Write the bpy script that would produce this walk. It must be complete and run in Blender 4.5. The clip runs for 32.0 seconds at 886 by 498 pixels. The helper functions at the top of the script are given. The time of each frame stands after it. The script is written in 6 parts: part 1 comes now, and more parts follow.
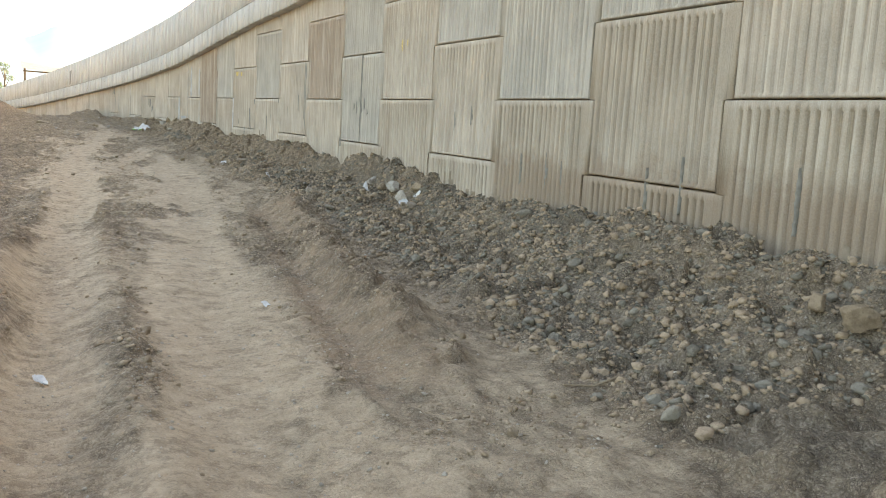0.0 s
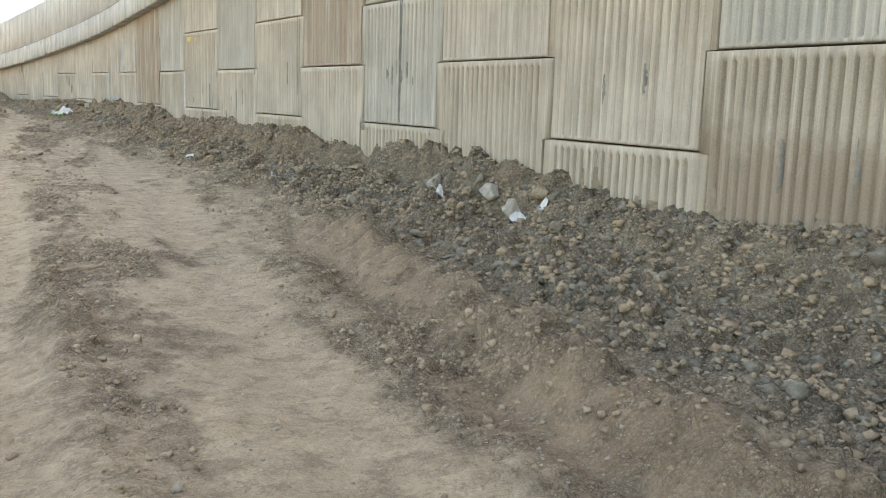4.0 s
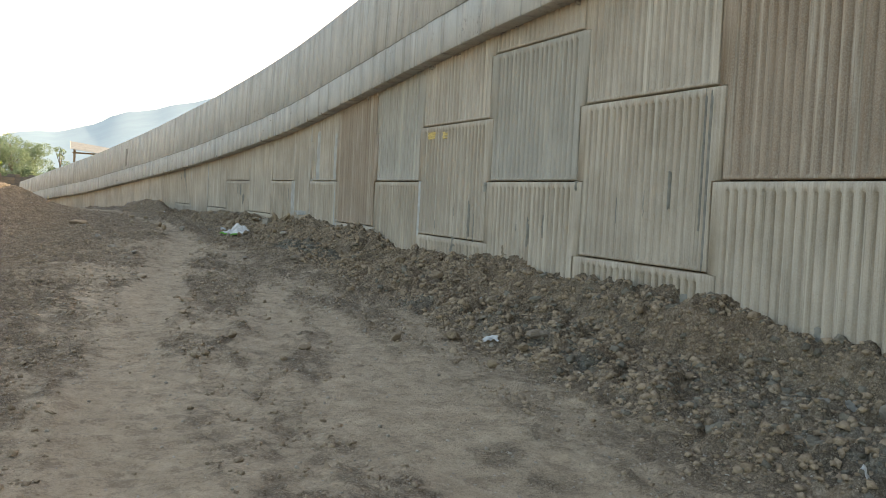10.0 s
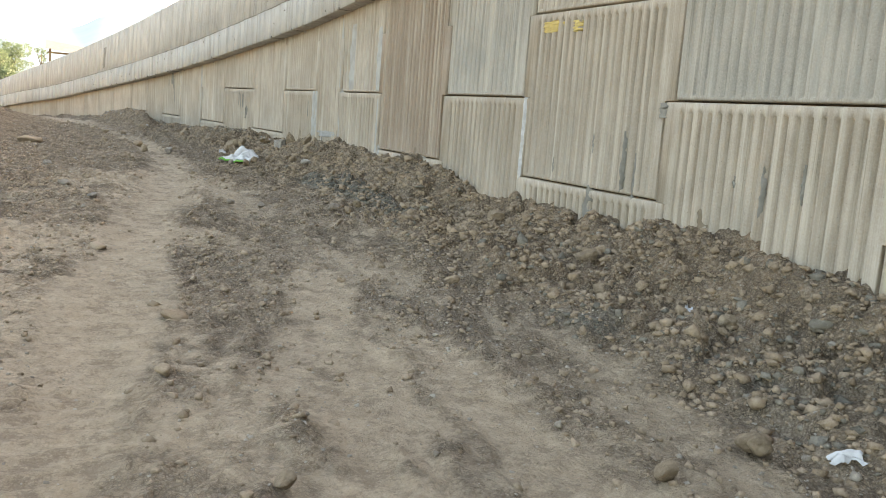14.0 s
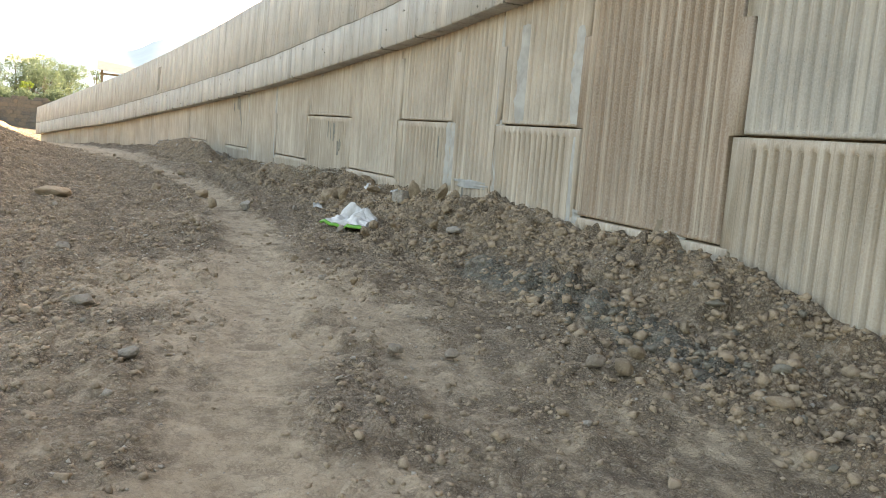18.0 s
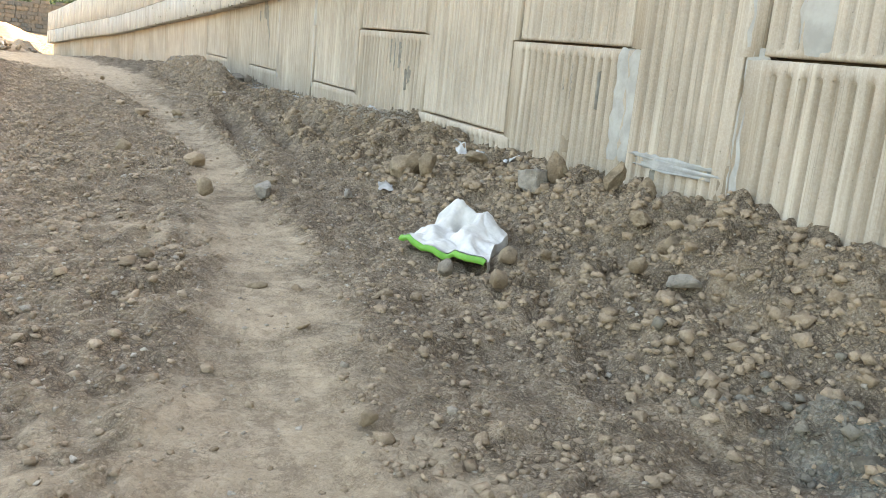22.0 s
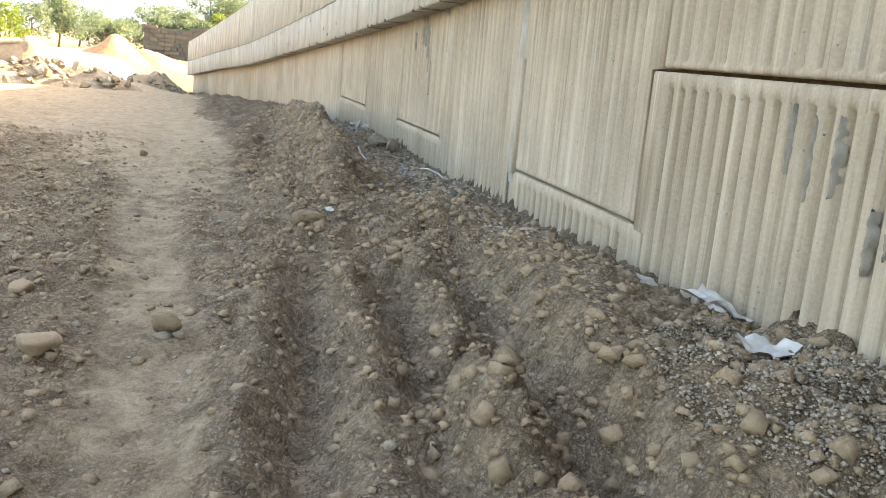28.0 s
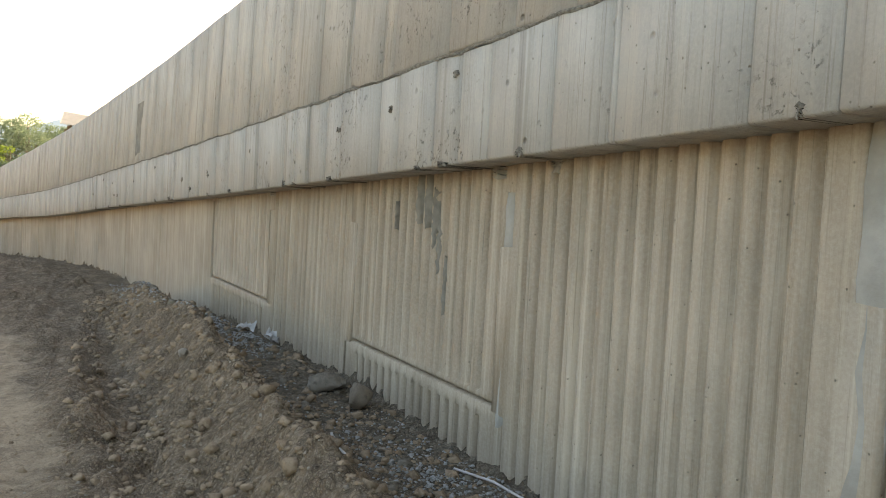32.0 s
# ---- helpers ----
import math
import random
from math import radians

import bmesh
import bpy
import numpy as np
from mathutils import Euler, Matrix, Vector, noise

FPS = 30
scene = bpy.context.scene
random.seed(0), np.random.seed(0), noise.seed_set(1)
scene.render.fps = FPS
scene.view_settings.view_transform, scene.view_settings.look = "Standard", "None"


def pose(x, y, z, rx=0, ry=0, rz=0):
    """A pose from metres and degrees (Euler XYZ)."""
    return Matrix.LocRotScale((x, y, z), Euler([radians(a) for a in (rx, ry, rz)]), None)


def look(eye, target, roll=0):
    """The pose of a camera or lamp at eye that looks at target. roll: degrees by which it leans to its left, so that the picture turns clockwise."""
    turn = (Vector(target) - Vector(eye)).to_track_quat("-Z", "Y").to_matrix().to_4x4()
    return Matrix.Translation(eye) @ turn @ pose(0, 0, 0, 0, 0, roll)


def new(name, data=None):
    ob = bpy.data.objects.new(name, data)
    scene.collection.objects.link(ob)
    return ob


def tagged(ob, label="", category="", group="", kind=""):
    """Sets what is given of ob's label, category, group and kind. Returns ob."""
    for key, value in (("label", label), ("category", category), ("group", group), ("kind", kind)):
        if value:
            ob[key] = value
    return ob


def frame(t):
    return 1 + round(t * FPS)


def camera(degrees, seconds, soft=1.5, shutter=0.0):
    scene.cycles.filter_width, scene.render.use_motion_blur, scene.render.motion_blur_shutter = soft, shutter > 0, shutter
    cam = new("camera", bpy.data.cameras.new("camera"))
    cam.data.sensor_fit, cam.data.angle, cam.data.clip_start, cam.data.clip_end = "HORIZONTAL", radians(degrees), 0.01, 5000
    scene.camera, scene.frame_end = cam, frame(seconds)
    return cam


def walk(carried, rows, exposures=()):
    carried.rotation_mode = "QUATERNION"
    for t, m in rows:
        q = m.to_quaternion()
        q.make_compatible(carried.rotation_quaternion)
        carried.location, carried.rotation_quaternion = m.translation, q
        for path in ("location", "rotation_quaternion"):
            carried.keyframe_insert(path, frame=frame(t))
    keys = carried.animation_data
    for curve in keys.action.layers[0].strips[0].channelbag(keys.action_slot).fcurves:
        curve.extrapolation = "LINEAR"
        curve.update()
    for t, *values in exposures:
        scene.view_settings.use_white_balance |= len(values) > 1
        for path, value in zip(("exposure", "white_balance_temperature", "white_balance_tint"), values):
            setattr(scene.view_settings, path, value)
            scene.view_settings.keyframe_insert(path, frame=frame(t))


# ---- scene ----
cam = camera(55.0, 32.0, 0.8)
METRES, EYE, TILT, LEAN, TURN = 42.9, 1.5, 0.0, 0.0, -27.8
ROWS = [
    (0.0, 0.0, 0.0, 0.0, 0.45, -7.58, -3.37),
    (0.5, -0.0081, 0.0138, 0.0005, 4.34, -8.42, -2.67),
    (1.0, -0.0151, 0.0281, 0.0016, 5.74, -8.04, -3.03),
    (1.5, -0.0232, 0.042, 0.0006, 6.4, -8.98, -2.83),
    (2.0, -0.0298, 0.0583, -0.0013, 6.02, -10.01, -2.12),
    (2.5, -0.038, 0.0753, -0.0006, 1.4, -9.06, -2.32),
    (4.5, -0.0613, 0.1397, -0.0013, -5.14, -9.22, -1.71),
    (5.0, -0.0668, 0.1551, 0.0004, -4.68, -9.12, -1.51),
    (5.5, -0.0716, 0.1713, 0.0009, -3.92, -8.7, -1.45),
    (6.0, -0.0804, 0.1877, 0.0002, -0.53, -8.82, -1.72),
    (6.5, -0.0867, 0.2038, 0.001, 1.49, -9.04, -2.13),
    (7.0, -0.0946, 0.2195, 0.0007, 2.39, -9.04, -2.36),
    (7.5, -0.1002, 0.2359, 0.0005, 2.35, -9.64, -2.36),
    (8.0, -0.1077, 0.252, 0.0026, 2.01, -8.67, -2.74),
    (8.5, -0.1151, 0.2673, 0.0044, 0.67, -5.55, -2.9),
    (9.0, -0.1207, 0.2822, 0.0056, 0.6, -0.98, -3.13),
    (9.5, -0.1293, 0.296, 0.0059, 2.35, -1.27, -3.77),
    (10.0, -0.1352, 0.3096, 0.0055, 3.49, -2.26, -2.97),
    (10.5, -0.1426, 0.3228, 0.0047, 5.26, -3.29, -3.34),
    (11.0, -0.1497, 0.3369, 0.0048, 5.3, -4.29, -4.21),
    (11.5, -0.1549, 0.3513, 0.0077, 5.36, -4.81, -3.84),
    (12.0, -0.1599, 0.3644, 0.0094, 4.2, -4.9, -1.77),
    (12.5, -0.163, 0.3788, 0.0085, 1.07, -5.76, -1.91),
    (13.0, -0.1678, 0.3925, 0.0076, 0.71, -6.41, -2.43),
    (13.5, -0.1718, 0.4069, 0.0074, 0.68, -8.42, -3.21),
    (14.0, -0.1761, 0.422, 0.0082, 3.0, -7.92, -4.48),
    (14.5, -0.1839, 0.4366, 0.0085, 6.96, -8.07, -5.06),
    (15.0, -0.1897, 0.4515, 0.0104, 11.33, -5.94, -3.49),
    (15.5, -0.1972, 0.4647, 0.0101, 12.36, -7.2, -3.8),
    (17.5, -0.2202, 0.5218, 0.013, 6.8, -6.89, -3.97),
    (18.0, -0.2279, 0.5357, 0.0129, 6.1, -6.75, -4.59),
    (18.5, -0.2324, 0.5504, 0.0135, 5.98, -6.29, -4.5),
    (19.0, -0.2376, 0.5653, 0.0144, 6.12, -5.49, -4.89),
    (19.5, -0.2427, 0.5793, 0.0151, 6.27, -6.3, -4.45),
    (20.0, -0.2475, 0.5942, 0.0164, 7.91, -4.69, -4.24),
    (20.5, -0.2536, 0.6086, 0.0157, 10.44, -5.53, -4.38),
    (21.0, -0.2569, 0.6234, 0.0158, 10.16, -6.84, -4.75),
    (21.5, -0.2603, 0.6363, 0.0162, 9.79, -9.35, -5.15),
    (22.0, -0.2641, 0.6495, 0.0164, 8.61, -12.63, -5.54),
    (22.5, -0.2676, 0.6652, 0.0175, 8.3, -12.05, -5.38),
    (23.0, -0.2724, 0.6806, 0.018, 8.09, -11.91, -4.91),
    (23.5, -0.2755, 0.6959, 0.0188, 7.98, -12.16, -4.96),
    (24.0, -0.2799, 0.709, 0.0201, 7.97, -12.37, -5.14),
    (24.5, -0.2846, 0.7217, 0.0205, 9.06, -12.71, -5.15),
    (25.0, -0.2884, 0.7367, 0.0212, 9.9, -12.67, -5.22),
    (25.5, -0.2947, 0.7526, 0.0208, 9.79, -12.31, -4.1),
    (27.5, -0.3155, 0.8036, 0.0229, 14.54, -10.2, -4.24),
    (28.0, -0.325, 0.8162, 0.0214, 18.92, -12.16, -4.82),
    (28.5, -0.3304, 0.8286, 0.0223, 22.5, -11.65, -5.0),
    (29.0, -0.3387, 0.8395, 0.0209, 25.93, -12.96, -7.43),
    (29.5, -0.3489, 0.8501, 0.0215, 28.84, -12.65, -5.78),
    (30.0, -0.3584, 0.8611, 0.0225, 31.47, -12.33, -3.95),
    (30.5, -0.3676, 0.871, 0.0231, 32.46, -12.52, -4.15),
    (31.0, -0.3749, 0.8843, 0.0236, 30.19, -11.6, -2.88),
    (31.5, -0.3832, 0.897, 0.0258, 16.1, -7.53, -4.11),
    (32.0, -0.39, 0.9091, 0.0301, 6.16, -3.2, -3.16),
]
EXPOSURES = [(0.0, 2.80, 8900, 11), (1.0, 2.45, 8650, 9), (2.0, 2.75, 8900, 11), (5.0, 2.85, 8900, 11), (6.0, 2.70, 8900, 11), (8.0, 2.72, 8900, 11), (9.0, 1.90, 7600, 3), (10.0, 2.00, 8300, 8), (11.0, 2.32, 8900, 11), (12.0, 2.15, 8900, 11), (13.0, 2.60, 8900, 11), (14.0, 2.75, 8900, 11), (15.0, 1.95, 8500, 7), (18.0, 2.65, 8900, 11), (19.0, 2.50, 8900, 11), (20.0, 2.15, 8900, 11), (21.0, 2.60, 8900, 11), (22.0, 3.20, 8900, 11), (24.0, 3.08, 8900, 11), (25.0, 3.10, 8900, 11), (28.0, 3.02, 8900, 11), (29.0, 2.85, 8900, 11), (30.4, 2.25, 8900, 11), (32.0, 2.18, 8900, 11)]
walk(cam, [(t, pose(0, 0, EYE, TILT, LEAN, TURN) @ pose(METRES * x, METRES * y, METRES * z, 90 + pitch, roll, yaw)) for t, x, y, z, yaw, pitch, roll in ROWS],
     EXPOSURES)

# ---- world, sun, exposure ----
SUN_AZ, SUN_EL = radians(24), radians(27)      # from +x towards +y, above the horizon
SUN_DIR = Vector((math.cos(SUN_AZ) * math.cos(SUN_EL), math.sin(SUN_AZ) * math.cos(SUN_EL), math.sin(SUN_EL)))
world = bpy.data.worlds.new("sky")
scene.world = world
world.use_nodes = True
_n = world.node_tree.nodes
_sky = _n.new("ShaderNodeTexSky")
_sky.sky_type, _sky.sun_disc = "NISHITA", False
_sky.sun_elevation, _sky.sun_rotation = SUN_EL, math.pi / 2 - SUN_AZ
_sky.air_density, _sky.dust_density, _sky.ozone_density = 1.0, 3.0, 1.0
_n["Background"].inputs["Strength"].default_value = 0.15
world.node_tree.links.new(_sky.outputs["Color"], _n["Background"].inputs["Color"])
_sun = bpy.data.lights.new("sun", "SUN")
_sun.energy, _sun.angle, _sun.color = 4.0, radians(0.6), (1.0, 0.92, 0.8)
new("sun", _sun).matrix_world = look(SUN_DIR * 100, (0, 0, 0))


# ---- material tools ----
class Mat:
    """A small helper to wire a node material."""

    def __init__(self, name, rough=0.9):
        self.m = bpy.data.materials.new(name)
        self.m.use_nodes = True
        self.t = self.m.node_tree
        self.b = self.t.nodes["Principled BSDF"]
        self.b.inputs["Roughness"].default_value = rough
        self.b.inputs["Specular IOR Level"].default_value = 0.25
        self.co = self.t.nodes.new("ShaderNodeTexCoord").outputs["Object"]
        self.info = self.t.nodes.new("ShaderNodeObjectInfo").outputs["Random"]

    def link(self, a, b):
        self.t.links.new(a, b)

    def put(self, socket, value):
        if hasattr(value, "is_output"):
            self.link(value, socket)
        else:
            socket.default_value = value

    def mapped(self, scale, shift=None):
        n = self.t.nodes.new("ShaderNodeMapping")
        self.link(self.co, n.inputs["Vector"])
        n.inputs["Scale"].default_value = scale
        if shift is not None:
            c = self.t.nodes.new("ShaderNodeCombineXYZ")
            for k in range(3):
                self.link(self.math("MULTIPLY", shift, 37.0 + 11 * k), c.inputs[k])
            self.link(c.outputs[0], n.inputs["Location"])
        return n.outputs[0]

    def noise(self, scale, detail=4.0, rough=0.55, vec=None, distort=0.0):
        n = self.t.nodes.new("ShaderNodeTexNoise")
        self.link(vec if vec is not None else self.co, n.inputs["Vector"])
        n.inputs["Scale"].default_value, n.inputs["Detail"].default_value = scale, detail
        n.inputs["Roughness"].default_value, n.inputs["Distortion"].default_value = rough, distort
        return n.outputs["Fac"]

    def voronoi(self, scale, vec=None, feature="F1"):
        n = self.t.nodes.new("ShaderNodeTexVoronoi")
        n.feature = feature
        self.link(vec if vec is not None else self.co, n.inputs["Vector"])
        n.inputs["Scale"].default_value = scale
        return n.outputs["Distance"]

    def math(self, op, a, b=0.0, clamp=False):
        n = self.t.nodes.new("ShaderNodeMath")
        n.operation, n.use_clamp = op, clamp
        self.put(n.inputs[0], a), self.put(n.inputs[1], b)
        return n.outputs[0]

    def ramp(self, fac, lo, hi, a=0.0, b=1.0):
        n = self.t.nodes.new("ShaderNodeMapRange")
        n.interpolation_type = "SMOOTHSTEP"
        self.link(fac, n.inputs["Value"])
        for key, v in (("From Min", lo), ("From Max", hi), ("To Min", a), ("To Max", b)):
            n.inputs[key].default_value = v
        return n.outputs["Result"]

    def mix(self, fac, a, b, kind="MIX"):
        n = self.t.nodes.new("ShaderNodeMix")
        n.data_type, n.blend_type = "RGBA", kind
        self.put(n.inputs[0], fac)
        for sock, v in ((n.inputs[6], a), (n.inputs[7], b)):
            self.put(sock, v if hasattr(v, "is_output") else (*v, 1.0))
        return n.outputs[2]

    def attr(self, name):
        n = self.t.nodes.new("ShaderNodeAttribute")
        n.attribute_name = name
        return n.outputs["Fac"]

    def finish(self, colour, bump=None, strength=0.5, dist=0.01, rough=None):
        self.put(self.b.inputs["Base Color"], colour if hasattr(colour, "is_output") else (*colour, 1.0))
        if bump is not None:
            n = self.t.nodes.new("ShaderNodeBump")
            n.inputs["Strength"].default_value, n.inputs["Distance"].default_value = strength, dist
            self.link(bump, n.inputs["Height"])
            self.link(n.outputs[0], self.b.inputs["Normal"])
        if rough is not None:
            self.link(rough, self.b.inputs["Roughness"])
        return self.m


def cells(m, scale, warp):
    """Random tone and edge distance of crumbs at one size."""
    n = m.t.nodes.new("ShaderNodeTexVoronoi")
    e = m.t.nodes.new("ShaderNodeTexVoronoi")
    e.feature = "DISTANCE_TO_EDGE"
    for q in (n, e):
        m.link(warp, q.inputs["Vector"])
        q.inputs["Scale"].default_value = scale
    g = m.t.nodes.new("ShaderNodeSeparateColor")
    m.link(n.outputs["Color"], g.inputs[0])
    return g.outputs[0], e.outputs["Distance"]


def soil_material():
    """Dry tyre-worn dirt, brown clods, orange fill and damp grey clay, blended by where each soil lies, over crumbs of three sizes."""
    m = Mat("soil", 0.95)
    dust, damp, red = m.attr("dust"), m.attr("damp"), m.attr("red")
    big, mid, fine = m.noise(0.9, 5, 0.6), m.noise(4, 9, 0.74), m.noise(45, 5, 0.7)
    wn = m.t.nodes.new("ShaderNodeTexNoise")
    m.link(m.co, wn.inputs["Vector"])
    wn.inputs["Scale"].default_value, wn.inputs["Detail"].default_value = 9.0, 2.0
    add = m.t.nodes.new("ShaderNodeVectorMath")
    add.operation = "MULTIPLY_ADD"
    m.link(wn.outputs["Color"], add.inputs[0])
    add.inputs[1].default_value = (0.045, 0.045, 0.045)
    m.link(m.co, add.inputs[2])
    warp = add.outputs[0]
    t1, e1 = cells(m, 15.0, warp)
    t2, e2 = cells(m, 38.0, warp)
    t3, e3 = cells(m, 95.0, m.co)
    wear = m.math("MULTIPLY", m.math("SUBTRACT", mid, 0.5), 1.8)
    loose = m.ramp(m.math("ADD", dust, wear), 0.15, 0.9, 1.0, 0.32)
    brown = m.mix(m.ramp(mid, 0.35, 0.68), (0.282, 0.202, 0.130), (0.385, 0.286, 0.191))
    brown = m.mix(m.ramp(big, 0.5, 0.68), brown, (0.33, 0.254, 0.18))
    tan = m.mix(m.ramp(mid, 0.3, 0.7), (0.375, 0.28, 0.184), (0.51, 0.396, 0.273))
    col = m.mix(m.ramp(m.math("ADD", dust, m.math("MULTIPLY", m.math("SUBTRACT", mid, 0.5), 2.0)), 0.2, 0.75), brown, tan)
    col = m.mix(m.ramp(m.math("ADD", red, m.math("MULTIPLY", m.math("SUBTRACT", mid, 0.5), 0.8)), 0.35, 0.8), col, m.mix(fine, (0.26, 0.166, 0.10), (0.37, 0.262, 0.17)))
    grey = m.mix(mid, (0.132, 0.119, 0.092), (0.205, 0.186, 0.148))
    col = m.mix(m.ramp(m.math("ADD", damp, m.math("MULTIPLY", m.math("SUBTRACT", big, 0.5), 1.0)), 0.35, 0.85), col, grey)
    wet = m.ramp(m.math("ADD", damp, m.math("MULTIPLY", m.math("SUBTRACT", mid, 0.5), 0.5)), 0.72, 0.98, 0.0, 0.8)
    col = m.mix(wet, col, m.mix(mid, (0.125, 0.148, 0.132), (0.19, 0.215, 0.195)))
    for tn, amount in ((t1, 0.3), (t2, 0.5), (t3, 0.45)):
        col = m.mix(m.math("MULTIPLY", m.math("MULTIPLY", m.ramp(tn, 0.55, 1.0), loose), amount), col, (0.43, 0.35, 0.26))
        col = m.mix(m.math("MULTIPLY", m.math("MULTIPLY", m.ramp(tn, 0.45, 0.0), loose), amount), col, (0.165, 0.12, 0.078))
    # Shade between the crumbs put into the colour, broken up by noise
    gap_shade = m.math("MAXIMUM", m.math("MULTIPLY", m.ramp(e1, 0.10, 0.0), 0.9), m.math("MAXIMUM", m.ramp(e2, 0.13, 0.0), m.math("MULTIPLY", m.ramp(e3, 0.15, 0.0), 0.8)))
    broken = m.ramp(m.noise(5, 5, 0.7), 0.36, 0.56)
    col = m.mix(m.math("MULTIPLY", m.math("MULTIPLY", gap_shade, broken), m.math("MULTIPLY", loose, 0.8)), col, (0.08, 0.058, 0.039))
    col = m.mix(m.ramp(fine, 0.4, 0.75, 0.0, 0.2), col, (0.43, 0.345, 0.25))
    flakes = m.ramp(m.noise(6, 10, 0.82), 0.5, 0.58)
    col = m.mix(m.math("MULTIPLY", flakes, m.math("MULTIPLY", dust, 0.55)), col, (0.185, 0.138, 0.094))
    grit = m.ramp(m.noise(150, 3, 0.7), 0.56, 0.68)
    col = m.mix(m.math("MULTIPLY", grit, 0.35), col, (0.12, 0.09, 0.062))
    bump = m.math("ADD", m.math("MULTIPLY", m.ramp(e1, 0.0, 0.45), 1.3), m.math("ADD", m.math("MULTIPLY", m.ramp(e2, 0.0, 0.4), 0.7), m.math("MULTIPLY", m.ramp(e3, 0.0, 0.4), 0.35)))
    bump = m.math("ADD", bump, m.math("ADD", m.math("MULTIPLY", fine, 0.35), m.math("ADD", m.math("MULTIPLY", t1, 0.8), m.math("MULTIPLY", t2, 0.5))))
    crust = m.noise(26, 9, 0.82)
    col = m.mix(m.math("MULTIPLY", m.ramp(crust, 0.46, 0.36), m.ramp(dust, 0.2, 0.6, 0.0, 0.55)), col, (0.215, 0.162, 0.112))
    col = m.mix(m.math("MULTIPLY", m.ramp(crust, 0.54, 0.66), m.ramp(dust, 0.2, 0.6, 0.0, 0.45)), col, (0.5, 0.405, 0.295))
    bump = m.math("ADD", m.math("MULTIPLY", bump, loose), m.math("MULTIPLY", crust, 0.9))
    return m.finish(col, bump, 1.0, 0.019)


def clod_material(name, dark, light, pale):
    m = Mat(name, 0.95)
    tone = m.t.nodes.new("ShaderNodeNewGeometry").outputs["Random Per Island"]
    col = m.mix(tone, dark, light)
    col = m.mix(m.ramp(m.noise(22, 7, 0.8), 0.45, 0.68, 0.0, 0.7), col, pale)
    col = m.mix(m.ramp(m.noise(90, 5, 0.8), 0.48, 0.32, 0.0, 0.45), col, tuple(v * 0.6 for v in dark))
    return m.finish(col, m.noise(60, 6, 0.75), 0.8, 0.012)


def stone_material(name, a, b):
    m = Mat(name, 0.9)
    vec = m.mapped((1, 1, 1), m.info)
    n = m.noise(9, 7, 0.72, vec)
    col = m.mix(m.ramp(n, 0.35, 0.65), a, b)
    col = m.mix(m.math("MULTIPLY", m.info, 0.5), col, (0.27, 0.195, 0.13))
    col = m.mix(m.ramp(m.noise(34, 5, 0.75, vec), 0.5, 0.7, 0.0, 0.5), col, (0.38, 0.295, 0.21))
    col = m.mix(m.ramp(m.noise(22, 5, 0.75, vec), 0.45, 0.3, 0.0, 0.6), col, (0.12, 0.09, 0.065))
    return m.finish(col, m.noise(26, 7, 0.8), 0.9, 0.03)


